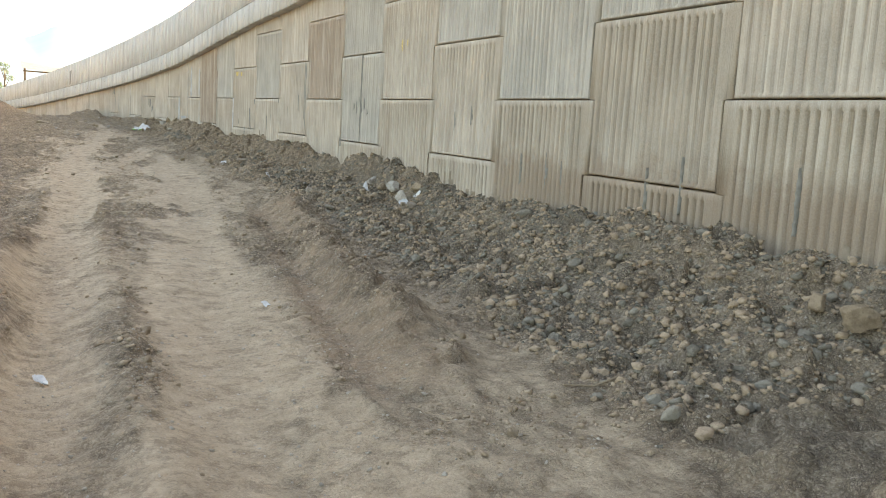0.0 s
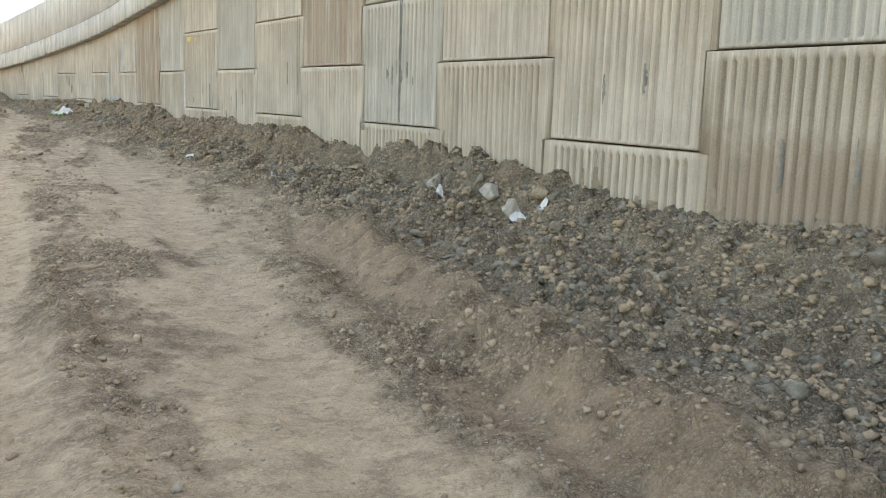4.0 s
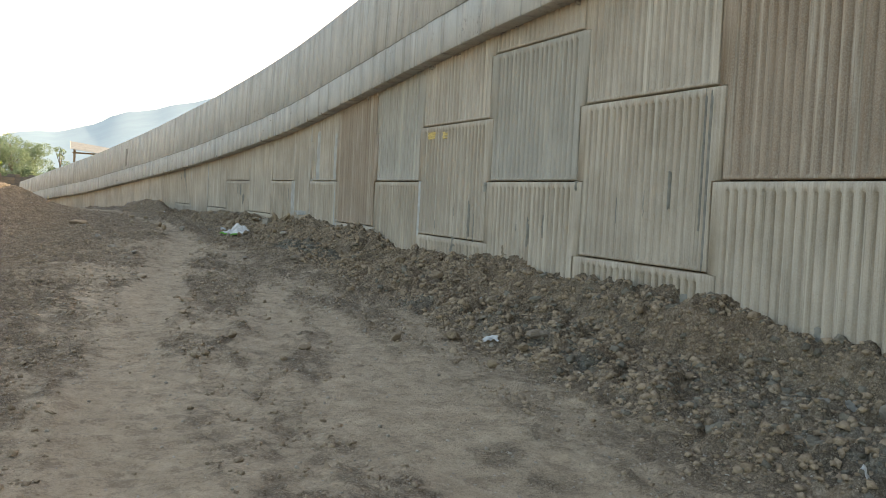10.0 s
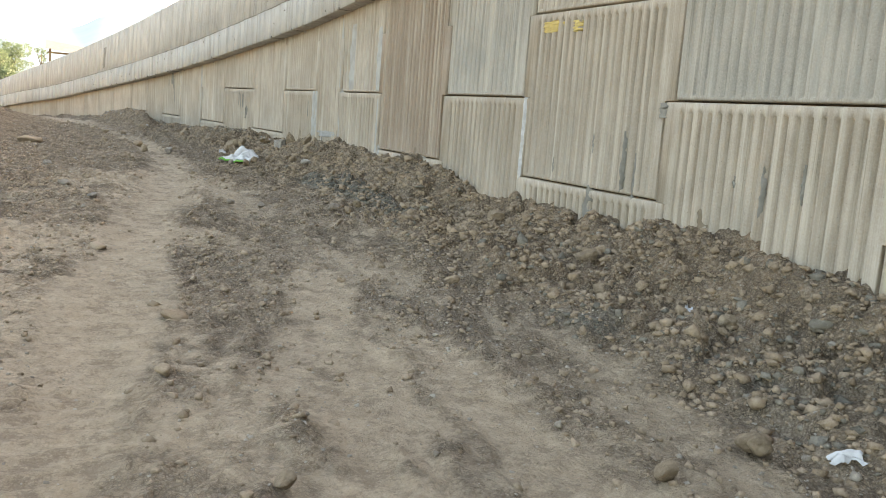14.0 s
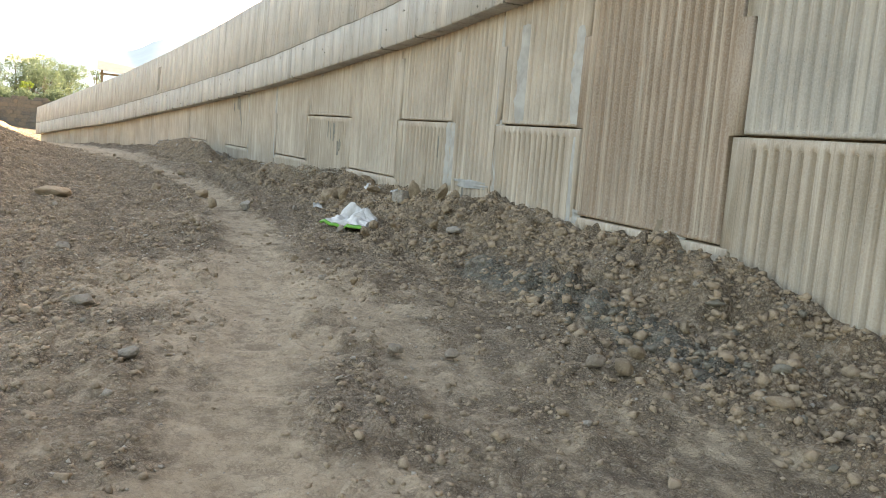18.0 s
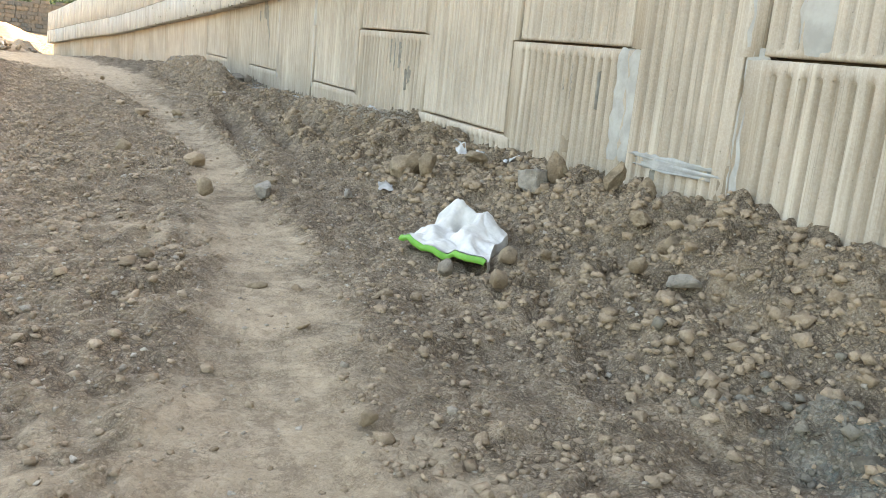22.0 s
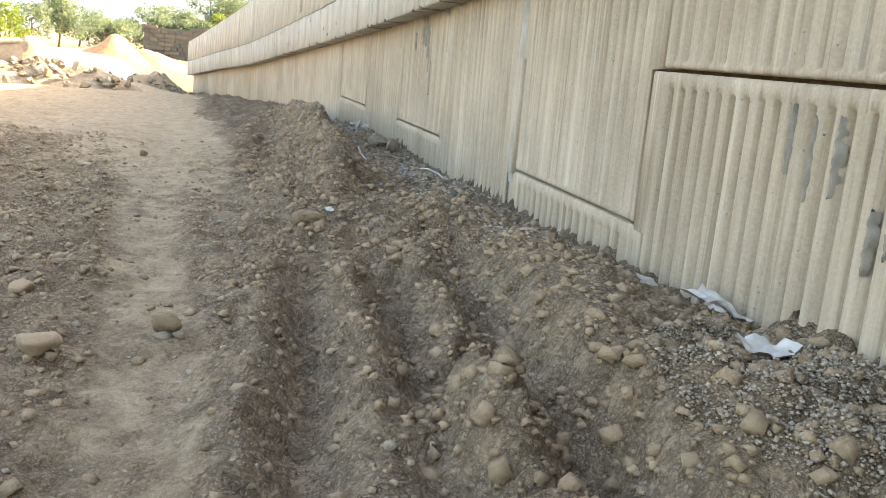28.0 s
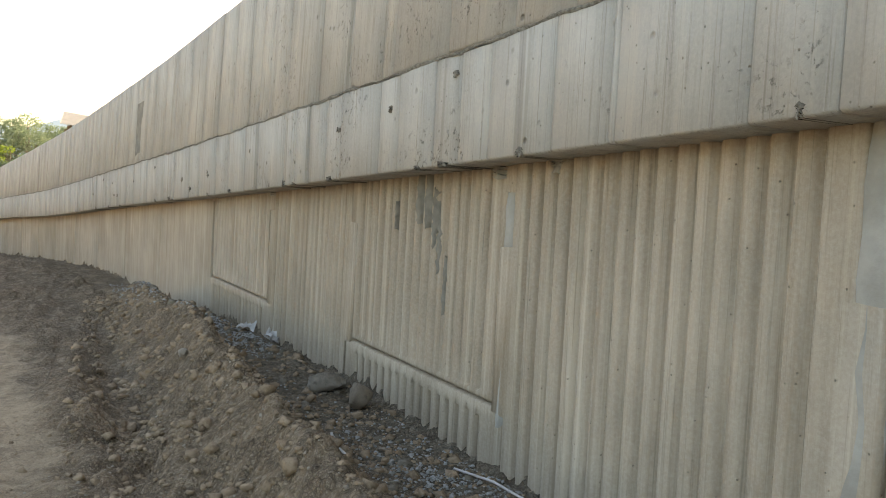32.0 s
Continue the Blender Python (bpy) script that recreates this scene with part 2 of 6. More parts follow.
def concrete_material(name, base, tint, stain, soil_edge=0.0, board=False):
    """Grey-buff cast concrete: pour clouds, run-off streaks, pits and rust-brown stain."""
    m = Mat(name, 0.88)
    off = m.mapped((1, 1, 1), m.info)
    cloud = m.noise(1.3, 6, 0.6, off)
    streak = m.noise(1.0, 6, 0.65, m.mapped((9.0, 9.0, 0.42), m.info))
    thin = m.noise(1.0, 4, 0.7, m.mapped((34.0, 34.0, 1.1), m.info))
    fine = m.noise(60, 4, 0.7)
    col = m.mix(m.ramp(cloud, 0.32, 0.7), base, tint)
    col = m.mix(m.math("MULTIPLY", m.info, 0.35), col, stain)
    col = m.mix(m.ramp(streak, 0.5, 0.72, 0.0, 0.7), col, stain)
    col = m.mix(m.ramp(streak, 0.46, 0.3, 0.0, 0.4), col, (0.58, 0.53, 0.44))
    col = m.mix(m.ramp(thin, 0.58, 0.78, 0.0, 0.6), col, (0.13, 0.115, 0.09))
    col = m.mix(m.ramp(fine, 0.35, 0.7, 0.0, 0.22), col, (0.6, 0.55, 0.46))
    pits = m.voronoi(16, off)
    col = m.mix(m.ramp(pits, 0.03, 0.1, 0.55, 0.0), col, (0.16, 0.14, 0.11))
    if board:
        pocks = m.math("MULTIPLY", m.ramp(m.noise(26, 6, 0.75, off), 0.56, 0.66), m.ramp(m.noise(1.6, 4, 0.6, off), 0.5, 0.66))
        col = m.mix(m.math("MULTIPLY", pocks, 0.8), col, (0.13, 0.115, 0.095))
        lines = m.ramp(m.noise(1.0, 3, 0.6, m.mapped((5.0, 5.0, 0.05), m.info)), 0.60, 0.66)
        col = m.mix(m.math("MULTIPLY", lines, 0.35), col, (0.16, 0.145, 0.12))
    bump = m.math("ADD", m.math("MULTIPLY", fine, 0.35), m.math("MULTIPLY", m.ramp(pits, 0.02, 0.1), 0.8))
    bump = m.math("ADD", bump, m.math("MULTIPLY", streak, 0.8))
    rib = m.noise(1.0, 3, 0.6, m.mapped((21.0, 21.0, 0.12), m.info))
    col = m.mix(m.ramp(rib, 0.52, 0.72, 0.0, 0.2 if board else 0.45), col, stain)
    col = m.mix(m.ramp(rib, 0.46, 0.3, 0.0, 0.12 if board else 0.35), col, (0.60, 0.53, 0.42))
    hair = m.noise(1.0, 3, 0.6, m.mapped((70.0, 70.0, 0.8), m.info))
    col = m.mix(m.ramp(hair, 0.56, 0.72, 0.0, 0.4), col, (0.16, 0.135, 0.10))
    if soil_edge:  # mud thrown up by wheels
        sep = m.t.nodes.new("ShaderNodeSeparateXYZ")
        m.link(m.t.nodes.new("ShaderNodeNewGeometry").outputs["Position"], sep.inputs[0])
        high = m.math("ADD", sep.outputs[2], m.math("MULTIPLY", m.math("SUBTRACT", m.noise(2.2, 8, 0.72), 0.5), 1.5))
        col = m.mix(m.ramp(high, soil_edge + 0.25, soil_edge - 0.2, 0.0, 0.6), col, m.mix(fine, (0.17, 0.115, 0.075), (0.26, 0.185, 0.125)))
    if board:
        chips = m.math("MULTIPLY", m.ramp(m.voronoi(7, off), 0.16, 0.05), m.ramp(m.noise(2.3, 4, 0.6, off), 0.5, 0.62))
        col = m.mix(m.math("MULTIPLY", chips, 0.7), col, (0.15, 0.13, 0.105))
        bump = m.math("SUBTRACT", bump, m.math("MULTIPLY", m.math("ADD", chips, pocks), 1.6))
    return m.finish(col, bump, 0.7, 0.01)


def plain_material(name, a, b, scale=12.0, rough=0.8, bump=0.3):
    m = Mat(name, rough)
    n = m.noise(scale, 5, 0.6)
    return m.finish(m.mix(m.ramp(n, 0.3, 0.7), a, b), m.noise(scale * 4, 4, 0.65), bump, 0.01)


def leaf_material(name, dark, light):
    m = Mat(name, 0.6)
    tone = m.t.nodes.new("ShaderNodeNewGeometry").outputs["Random Per Island"]
    col = m.mix(tone, dark, light)
    m.b.inputs["Subsurface Weight"].default_value = 0.0
    tr = m.t.nodes.new("ShaderNodeBsdfTranslucent")
    m.link(col, tr.inputs["Color"])
    mx = m.t.nodes.new("ShaderNodeMixShader")
    mx.inputs[0].default_value = 0.5
    out = m.t.nodes["Material Output"]
    m.link(m.b.outputs[0], mx.inputs[1]), m.link(tr.outputs[0], mx.inputs[2]), m.link(mx.outputs[0], out.inputs["Surface"])
    return m.finish(col)


SOIL = soil_material()
CLOD_BROWN = clod_material("brown_clods", (0.245, 0.177, 0.115), (0.36, 0.268, 0.18), (0.41, 0.315, 0.22))
CRUMB = clod_material("soil_crumbs", (0.25, 0.183, 0.12), (0.38, 0.286, 0.195), (0.44, 0.34, 0.24))
CLOD_GREY = clod_material("grey_clods", (0.125, 0.107, 0.08), (0.225, 0.197, 0.152), (0.28, 0.247, 0.195))
RUBBLE = clod_material("brown_rubble", (0.25, 0.182, 0.12), (0.355, 0.266, 0.18), (0.41, 0.317, 0.225))
RUBBLE_GREY = clod_material("grey_rubble", (0.23, 0.19, 0.145), (0.36, 0.31, 0.245), (0.42, 0.365, 0.295))
GRAVEL = clod_material("gravel", (0.24, 0.2, 0.155), (0.44, 0.385, 0.31), (0.5, 0.44, 0.36))
GRIT = clod_material("grey_grit", (0.29, 0.29, 0.275), (0.41, 0.41, 0.39), (0.48, 0.48, 0.46))
MUD = plain_material("splashed_mud", (0.19, 0.15, 0.105), (0.27, 0.215, 0.155), 7, 0.95, 0.8)
LIME = plain_material("lime_mortar", (0.25, 0.25, 0.235), (0.35, 0.35, 0.33), 9, 0.85, 0.5)
STONE = stone_material("field_stone", (0.21, 0.155, 0.10), (0.37, 0.285, 0.19))
STONE_GREY = stone_material("grey_stone", (0.22, 0.195, 0.16), (0.38, 0.34, 0.285))
STONE_PALE = stone_material("broken_concrete", (0.36, 0.33, 0.28), (0.52, 0.48, 0.41))
PANEL = concrete_material("ribbed_concrete", (0.325, 0.272, 0.212), (0.445, 0.376, 0.298), (0.255, 0.2, 0.144))
PANEL_BROWN = concrete_material("brown_stained_concrete", (0.255, 0.192, 0.138), (0.335, 0.255, 0.187), (0.20, 0.133, 0.086))
PANEL_GREY = concrete_material("grey_concrete", (0.295, 0.268, 0.225), (0.395, 0.354, 0.295), (0.245, 0.217, 0.175))
PANEL_MUDDY = concrete_material("mud_splashed_concrete", (0.30, 0.25, 0.193), (0.405, 0.34, 0.265), (0.23, 0.18, 0.128), soil_edge=1.25)
BARRIER = concrete_material("board_marked_concrete", (0.37, 0.352, 0.318), (0.47, 0.45, 0.41), (0.30, 0.284, 0.252), board=True)
BACKING = plain_material("joint_backing", (0.09, 0.072, 0.05), (0.17, 0.135, 0.09))
JOINT = plain_material("rough_joint", (0.13, 0.12, 0.10), (0.28, 0.26, 0.22), 40, 0.95, 0.8)
MORTAR = plain_material("smeared_mortar", (0.29, 0.28, 0.25), (0.39, 0.38, 0.345), 6, 0.85, 0.6)

# ---- plan: the wall runs on an arc, s metres along it, off metres out from its face ----
RAD, CX, CY = 204.0, 6.93 - 204.0, 22.0
# Below s = 0 the wall is unseen, carried on to close off light
ARC0, ARC1 = -14.0, 79.6
EDGE_S = (-14, 5, 21.5, 26, 31.7, 35, 41.5, 44.5, 48.5, 51.5, 59, 64.3, 72, 80)
EDGE_Z = (7.1, 5.75, 4.60, 4.42, 3.99, 3.70, 3.30, 3.12, 2.91, 2.75, 2.33, 1.98, 1.55, 0.98)
TALL_S, TALL = (20, 46, 56, 66, 80), (2.03, 2.02, 1.92, 1.84, 1.5)
FOOT_S = (-14, 4.4, 5.4, 7.2, 8.7, 10.5, 13.5, 14.6, 16.5, 18, 19.3, 21, 23.5, 25.5, 26.6, 28.2, 30.2, 32, 34.5, 37, 40, 42, 44, 46.5, 48.6, 51, 54, 56, 60, 66, 73, 79, 90)
FOOT_Z = (0.5, 0.5, 0.55, 0.57, 0.5, 0.48, 0.68, 0.78, 0.85, 0.79, 0.84, 0.96, 0.98, 1.08, 1.0, 1.05, 1.25, 1.3, 1.35, 1.34, 1.38, 1.4, 1.36, 1.36, 1.41, 1.4, 1.32, 1.2, 1.0, 0.7, 0.25, 0.1, 0.0)
LINE_Y = (-60, -10, 0, 12, 16, 24, 32, 37, 43, 50, 56, 65, 80, 120, 400, 3000)
LINE_Z = (-0.4, -0.1, 0, 0.07, 0.2, 0.5, 0.87, 1.0, 1.2, 1.25, 1.15, 0.95, 0.6, 0.7, 2, 5)


def spline(x, xs, ys):
    """Smooth interpolation through knots."""
    xs, ys = np.asarray(xs, float), np.asarray(ys, float)
    x = np.clip(np.asarray(x, float), xs[0], xs[-1])
    slope = np.gradient(ys, xs)
    i = np.clip(np.searchsorted(xs, x) - 1, 0, len(xs) - 2)
    h = xs[i + 1] - xs[i]
    t = (x - xs[i]) / h
    return ((2 * t**3 - 3 * t**2 + 1) * ys[i] + (t**3 - 2 * t**2 + t) * h * slope[i]
            + (3 * t**2 - 2 * t**3) * ys[i + 1] + (t**3 - t**2) * h * slope[i + 1])


def edge_z(s):
    return spline(s, EDGE_S, EDGE_Z)


def arc(s, off=0.0):
    a = (np.asarray(s, float) - CY) / RAD
    return CX + (RAD - off) * np.cos(a), CY + (RAD - off) * np.sin(a)


def along(x, y):
    """s and off of a place."""
    return CY + RAD * np.arctan2(y - CY, x - CX), RAD - np.hypot(x - CX, y - CY)


def step(x, a, b):
    t = np.clip((np.asarray(x, float) - a) / (b - a), 0, 1)
    return t * t * (3 - 2 * t)


# ---- noise on arrays ----
def hashed(ix, iy, seed):
    v = np.sin(ix * 127.1 + iy * 311.7 + seed * 74.7) * 43758.5453
    return v - np.floor(v)


def value_noise(x, y, seed):
    ix, iy = np.floor(x), np.floor(y)
    fx, fy = x - ix, y - iy
    fx, fy = fx * fx * (3 - 2 * fx), fy * fy * (3 - 2 * fy)
    a, b = hashed(ix, iy, seed), hashed(ix + 1, iy, seed)
    c, d = hashed(ix, iy + 1, seed), hashed(ix + 1, iy + 1, seed)
    return (a + (b - a) * fx) * (1 - fy) + (c + (d - c) * fx) * fy - 0.5


def fbm(x, y, size, octaves, seed, gain=0.5):
    total, amp, f = 0.0, 1.0, 1.0 / size
    for k in range(octaves):
        total = total + amp * value_noise(x * f + 17 * k, y * f - 9 * k, seed + k)
        amp, f = amp * gain, f * 2.03
    return total


def clods(x, y, size, seed):
    """Rounded lumps, one a cell, of uneven height: 0 to 1."""
    x, y = x / size, y / size
    x, y = x + value_noise(x * 2.3, y * 2.3, seed + 31) * 0.55, y + value_noise(x * 2.3 + 40, y * 2.3, seed + 32) * 0.55
    ix, iy = np.floor(x), np.floor(y)
    best = np.zeros_like(x)
    for dx in (-1, 0, 1):
        for dy in (-1, 0, 1):
            cx, cy = ix + dx, iy + dy
            px, py = cx + hashed(cx, cy, seed), cy + hashed(cx, cy, seed + 5)
            r = 0.35 + 0.5 * hashed(cx, cy, seed + 9)
            d2 = ((x - px)**2 + (y - py)**2) / r**2
            lean = 1 + 0.8 * ((x - px) * (hashed(cx, cy, seed + 12) - 0.5) + (y - py) * (hashed(cx, cy, seed + 13) - 0.5)) / r * 2
            best = np.maximum(best, np.clip(1 - d2, 0, 1)**0.38 * r * lean)
    return best


TRACK_Y = (-20, 0, 5, 9, 16, 21.5, 24.5, 27.5, 30.5, 33, 36, 40, 42.6, 46, 52, 60, 75, 100)
TRACK_X = (0.1, 0.15, 0.2, 0.5, 1.2, 1.6, 2.05, 2.5, 3.05, 3.45, 3.7, 3.55, 3.15, 2.6, 1.9, 0.3, -3.5, -10)
SIDE_Y = (-20, 0, 5, 9, 13, 18, 24, 30, 34, 40, 60)
SIDE_X = (0.8, 0.9, 1.25, 1.95, 2.6, 3.2, 3.6, 4.1, 4.4, 4.5, 4.0)
BERM_S = (-14, 5, 9, 13, 18, 24, 28, 32, 36, 41, 46, 52, 58, 66, 79)
BERM_W = (3.0, 2.85, 2.6, 2.15, 2.05, 1.8, 1.65, 1.5, 1.5, 1.7, 2.1, 2.2, 2.0, 1.7, 1.5)

TOE_S = (-14, 5, 10, 13, 24, 30, 33, 36, 42, 44, 50, 58, 79)
TOE_W = (2.6, 2.3, 1.5, 0.72, 0.62, 0.72, 0.85, 0.95, 1.4, 1.8, 0.9, 0.9, 1.1)
RIDGE_S = (40, 44, 46.3, 49, 52.8, 60)
RIDGE_OFF = (1.5, 1.45, 1.35, 1.1, 0.72, 0.7)


def soils(x, y):
    """Masks of dust, damp grey clay, orange fill and roughness, each 0 to 1."""
    s, off = along(x, y)
    wob = fbm(x, y, 2.3, 3, 3) * 0.35
    d = np.abs(x - spline(y, TRACK_Y, TRACK_X) + wob * 0.4)
    lane = (1 - step(d, 0.12, 0.5 - 0.16 * step(y, 33, 37) * (1 - step(y, 44, 48)))) * (1 - 0.2 * step(y, 14, 26))
    d2 = np.abs(x - spline(y, SIDE_Y, SIDE_X) + wob)
    lane2 = (1 - step(d2, 0.2, 0.75)) * (1 - step(y, 18, 30))
    tx = spline(y, TRACK_Y, TRACK_X)
    patchy = 0.66 + 0.16 * (1 - step(y, 24, 28)) + 1.25 * fbm((x - tx) * 2.0, y * 0.6, 1.0, 6, 31, 0.68)
    road = (1 - step(np.abs(x - tx - 1.2), 1.6, 3.0)) * np.clip(patchy, 0, 1.15) * (1 - 0.6 * step(y, 27, 34) * (1 - step(y, 43, 47)))
    berm = 1 - step(off + wob, spline(s, BERM_S, BERM_W) - 0.25, spline(s, BERM_S, BERM_W) + 0.3)
    # Pale dust on the far road, partly standing in for the bank's bounced light
    open_far = step(y, 43, 50) * (1 - berm)
    shelf = open_far * 0.88 + 0.5 * np.clip(0.02 + 1.9 * fbm(x * 0.35, y * 1.5, 1.0, 4, 35, 0.6), 0, 1) * step(y, 22, 27) * (1 - step(y, 36, 39)) * (1 - step(x, 3.2, 4.6))
    shelf = shelf + 0.58 * (1 - step(np.hypot((x - 3.3) / 1.5, (y - 31.6) / 1.7) + 0.9 * wob, 0.45, 1.05))
    dust = np.clip(lane * (0.55 + 0.5 * fbm(x, y, 1.1, 3, 51)) + lane2 * (0.5 + 0.7 * fbm(x, y, 0.9, 3, 52)) + np.clip(road, 0, 1.15) * (0.62 + 0.14 * step(y, 10, 18) * (1 - step(y, 25, 29))) + shelf, 0, 1) * (1 - berm)
    rough = np.clip(1 - lane * 0.9 - lane2 * 0.7 - 0.6 * np.clip(road * 1.2 - 0.1, 0, 1), 0.12, 1) * (1 - 0.55 * open_far)
    rough = np.maximum(rough, berm)
    damp = berm * (1 - step(y, 22, 33)) * 0.62 + (1 - step(np.abs(off - 1.25), 0.1, 0.45)) * step(s, 28, 29.5) * (1 - step(s, 32, 33.5)) * 1.0
    damp = damp + (1 - step(x, -0.4, 0.4)) * (1 - step(y, 8, 20)) * 0.3 + (1 - step(off, 0.55, 0.95)) * step(s, 42.3, 44.3) * (1 - step(s, 52, 55)) * 0.78
    clay = (1 - step(np.abs(off - 1.55 - 0.5 * fbm(s, s * 0, 3.0, 2, 57)), 0.15, 0.6)) * np.clip(0.55 + 2.2 * fbm(x, y, 1.5, 3, 58), 0, 1)
    damp = np.maximum(damp, clay * step(s, 12, 15) * (1 - step(s, 26, 29)))
    red = np.clip(berm * (fbm(x, y, 3.2, 2, 77) * 1.6 + 0.25) * step(s, 17, 21) * (1 - step(s, 26, 34)), 0, 1)
    red = red + step(-x, -1.0, 1.0) * step(y, 33, 38) * (1 - step(y, 44, 52)) * 0.45 + (1 - step(np.abs(x - 3.0 - (y - 9) * 0.2), 0.2, 0.7)) * step(y, 3, 5) * (1 - step(y, 13, 17)) * 0.75
    red = red + 0.22 * step(y, 15, 20) * (1 - step(y, 35, 39)) * rough
    damp = np.where(damp < 0.7, damp * (1 - 0.65 * np.clip(red, 0, 1)), damp)
    return dust, np.clip(damp, 0, 1), np.clip(red, 0, 1), rough, berm


def ground(x, y, fine=True):
    """Height of the ground."""
    x, y = np.asarray(x, float), np.asarray(y, float)
    s, off = along(x, y)
    dust, damp, red, rough, berm = soils(x, y)
    z = spline(y, LINE_Y, LINE_Z)
    near = 1 - step(np.hypot(x - 2, y - 30), 60, 120)
    # bank of fill beside the track
    rise = np.clip(2.2 - x, 0, None)
    z = z + 1.45 * (1 - np.exp(-rise * 0.27)) * step(y, 33, 41) * (1 - step(y, 43, 50)) * step(-x, -2.4, 0.5)
    z = z + 0.22 * step(-x, 0.0, 1.6) * (1 - step(y, 24, 34)) * near
    z = z + 0.9 * step(-x, 3.5, 9) * step(y, 40, 52) * near
    z = z - 0.5 * step(s, 60, 76) * (1 - step(off, 0.8, 3.2)) * (1 - step(s, 82, 90))
    # ground heaped against the wall
    w = spline(s, BERM_S, BERM_W)
    lift = np.clip(spline(s, FOOT_S, FOOT_Z) - 0.07 - z, 0, None) * (off > -0.6)
    toe = spline(s, TOE_S, TOE_W)
    z = z + lift * (1 - step(np.clip(off, 0, None) + fbm(x, y, 1.2, 2, 12) * 0.3, 0.06, toe))
    z = z + 0.2 * np.exp(-((off - 0.5) / 0.35)**2) * (1 - step(s, 9, 13)) * step(s, -4, 2)
    z = z + 0.03 * (1 - step(off, 0.6 * w, 1.05 * w)) * step(s, 9, 13) * (1 - step(s, 40, 43)) * (off > -0.4)
    hump = np.exp(-((off - 0.8 - 0.5 * fbm(s, s * 0, 4, 1, 8)) / 0.45)**2) * (0.5 + fbm(x, y, 1.7, 2, 19))
    z = z + 0.09 * np.clip(hump, 0, 1) * step(s, 12, 18) * (1 - step(s, 55, 62)) * (off > -0.4)
    crest = spline(s, RIDGE_S, RIDGE_OFF)
    z = z + np.exp(-((off - crest - 0.25 * fbm(s, s * 0, 2.4, 2, 6)) / 0.22)**2) * (0.34 + 0.2 * fbm(s, s * 0, 1.1, 2, 16)) * step(s, 43.6, 45.6) * (1 - step(s, 53.5, 56))
    z = z - np.exp(-((off - crest - 0.52) / 0.2)**2) * 0.14 * step(s, 45, 47) * (1 - step(s, 51, 54))
    z = z + 0.04 * np.exp(-((x - 5.15) / 0.5)**2 - ((y - 37.1) / 0.75)**2) + 0.12 * np.exp(-((x - 5.05) / 0.35)**2 - ((y - 43.6) / 0.5)**2)
    z = z + 0.14 * np.exp(-((off - 0.6 - 0.3 * fbm(s, s * 0, 1.5, 2, 27)) / 0.28)**2) * step(s, 38.4, 39.6) * (1 - step(s, 42, 43.2))
    # ruts of heavy wheels
    cut = step(y, 38, 39.4) * (1 - step(y, 41.6, 43))
    z = z - 0.13 * cut * sum(np.exp(-((x - c + 0.1 * fbm(y, y * 0 + c, 0.9, 2, 4)) / 0.13)**2) for c in (4.08, 4.52, 4.97))
    z = z + 0.07 * cut * sum(np.exp(-((x - c) / 0.14)**2) for c in (3.85, 4.3, 4.75, 5.2))
    tx = spline(y, TRACK_Y, TRACK_X)
    z = z - (0.05 - 0.03 * step(y, 10, 20)) * np.exp(-((x - tx) / 0.24)**2) * near
    z = z + 0.05 * np.exp(-((np.abs(x - tx) - 0.45) / 0.16)**2) * near * (1 - step(y, 10, 22))
    z = z + 0.15 * np.exp(-((x + 0.42 - 0.04 * y + 0.2 * fbm(y, y * 0, 1.2, 2, 44)) / 0.2)**2) * (1 - step(y, 9, 14)) * near
    ridge = 2.75 + (y - 6) * 0.19
    cut2 = step(y, 3.5, 6) * (1 - step(y, 13, 16))
    z = z + 0.15 * cut2 * np.exp(-((x - ridge - 0.25 * fbm(y, y * 0, 1.4, 2, 14)) / 0.22)**2) - 0.07 * cut2 * np.exp(-((x - ridge + 0.45) / 0.16)**2)
    z = z + cut2 * np.exp(-((x - ridge) / 0.42)**2) * (0.10 * clods(x, y, 0.3, 72) + 0.06 * clods(x, y, 0.15, 73))
    z = z + 0.010 * cut2 * np.sin(y * 40 + 3 * np.sin(x * 5)) * np.exp(-((x - ridge + 0.75) / 0.3)**2)
    z = z - 0.05 * (1 - step(y, 15, 22)) * near * np.exp(-((x - spline(y, SIDE_Y, SIDE_X)) / 0.3)**2)
    if fine:
        rough = rough * (1 - 0.7 * step(s, 39, 42) * (1 - step(off, 0.6, 1.0)) * (off > 0))
        berm = berm * (1 - 0.6 * step(s, 39, 43))
        z = z + near * (fbm(x, y, 1.3, 3, 1) * 0.09 * (0.35 + rough) + fbm(x, y, 0.28, 3, 5) * 0.045 * (0.25 + rough))
        z = z + near * rough * (clods(x, y, 0.34, 2) * (0.03 + 0.12 * berm) + clods(x, y, 0.17, 8) * (0.03 + 0.06 * berm) * np.clip(0.6 + 2 * fbm(x, y, 0.8, 2, 90), 0, 1.4) + clods(x, y, 0.09, 18) * 0.04 + fbm(x, y, 0.09, 2, 25) * 0.025)
        z = z + near * (1 - rough) * 0.008 * np.sin(y * 42 + np.sin(x * 9) * 1.5) * (np.abs(x - tx) < 0.3)
    # filled road deck behind the wall
    deck = spline(np.clip(s, EDGE_S[0], EDGE_S[-1]), EDGE_S, EDGE_Z) + 0.55
    behind = (off < -0.28) & (s < ARC1 - 0.1) & (s > -60)
    fall = step(-off, 14, 30)
    z = np.where(behind, deck * (1 - fall) + z * fall, z)
    z = z + (1 - near) * fbm(x, y, 120, 3, 40) * 6 * step(np.hypot(x, y - 30), 150, 500)
    return z


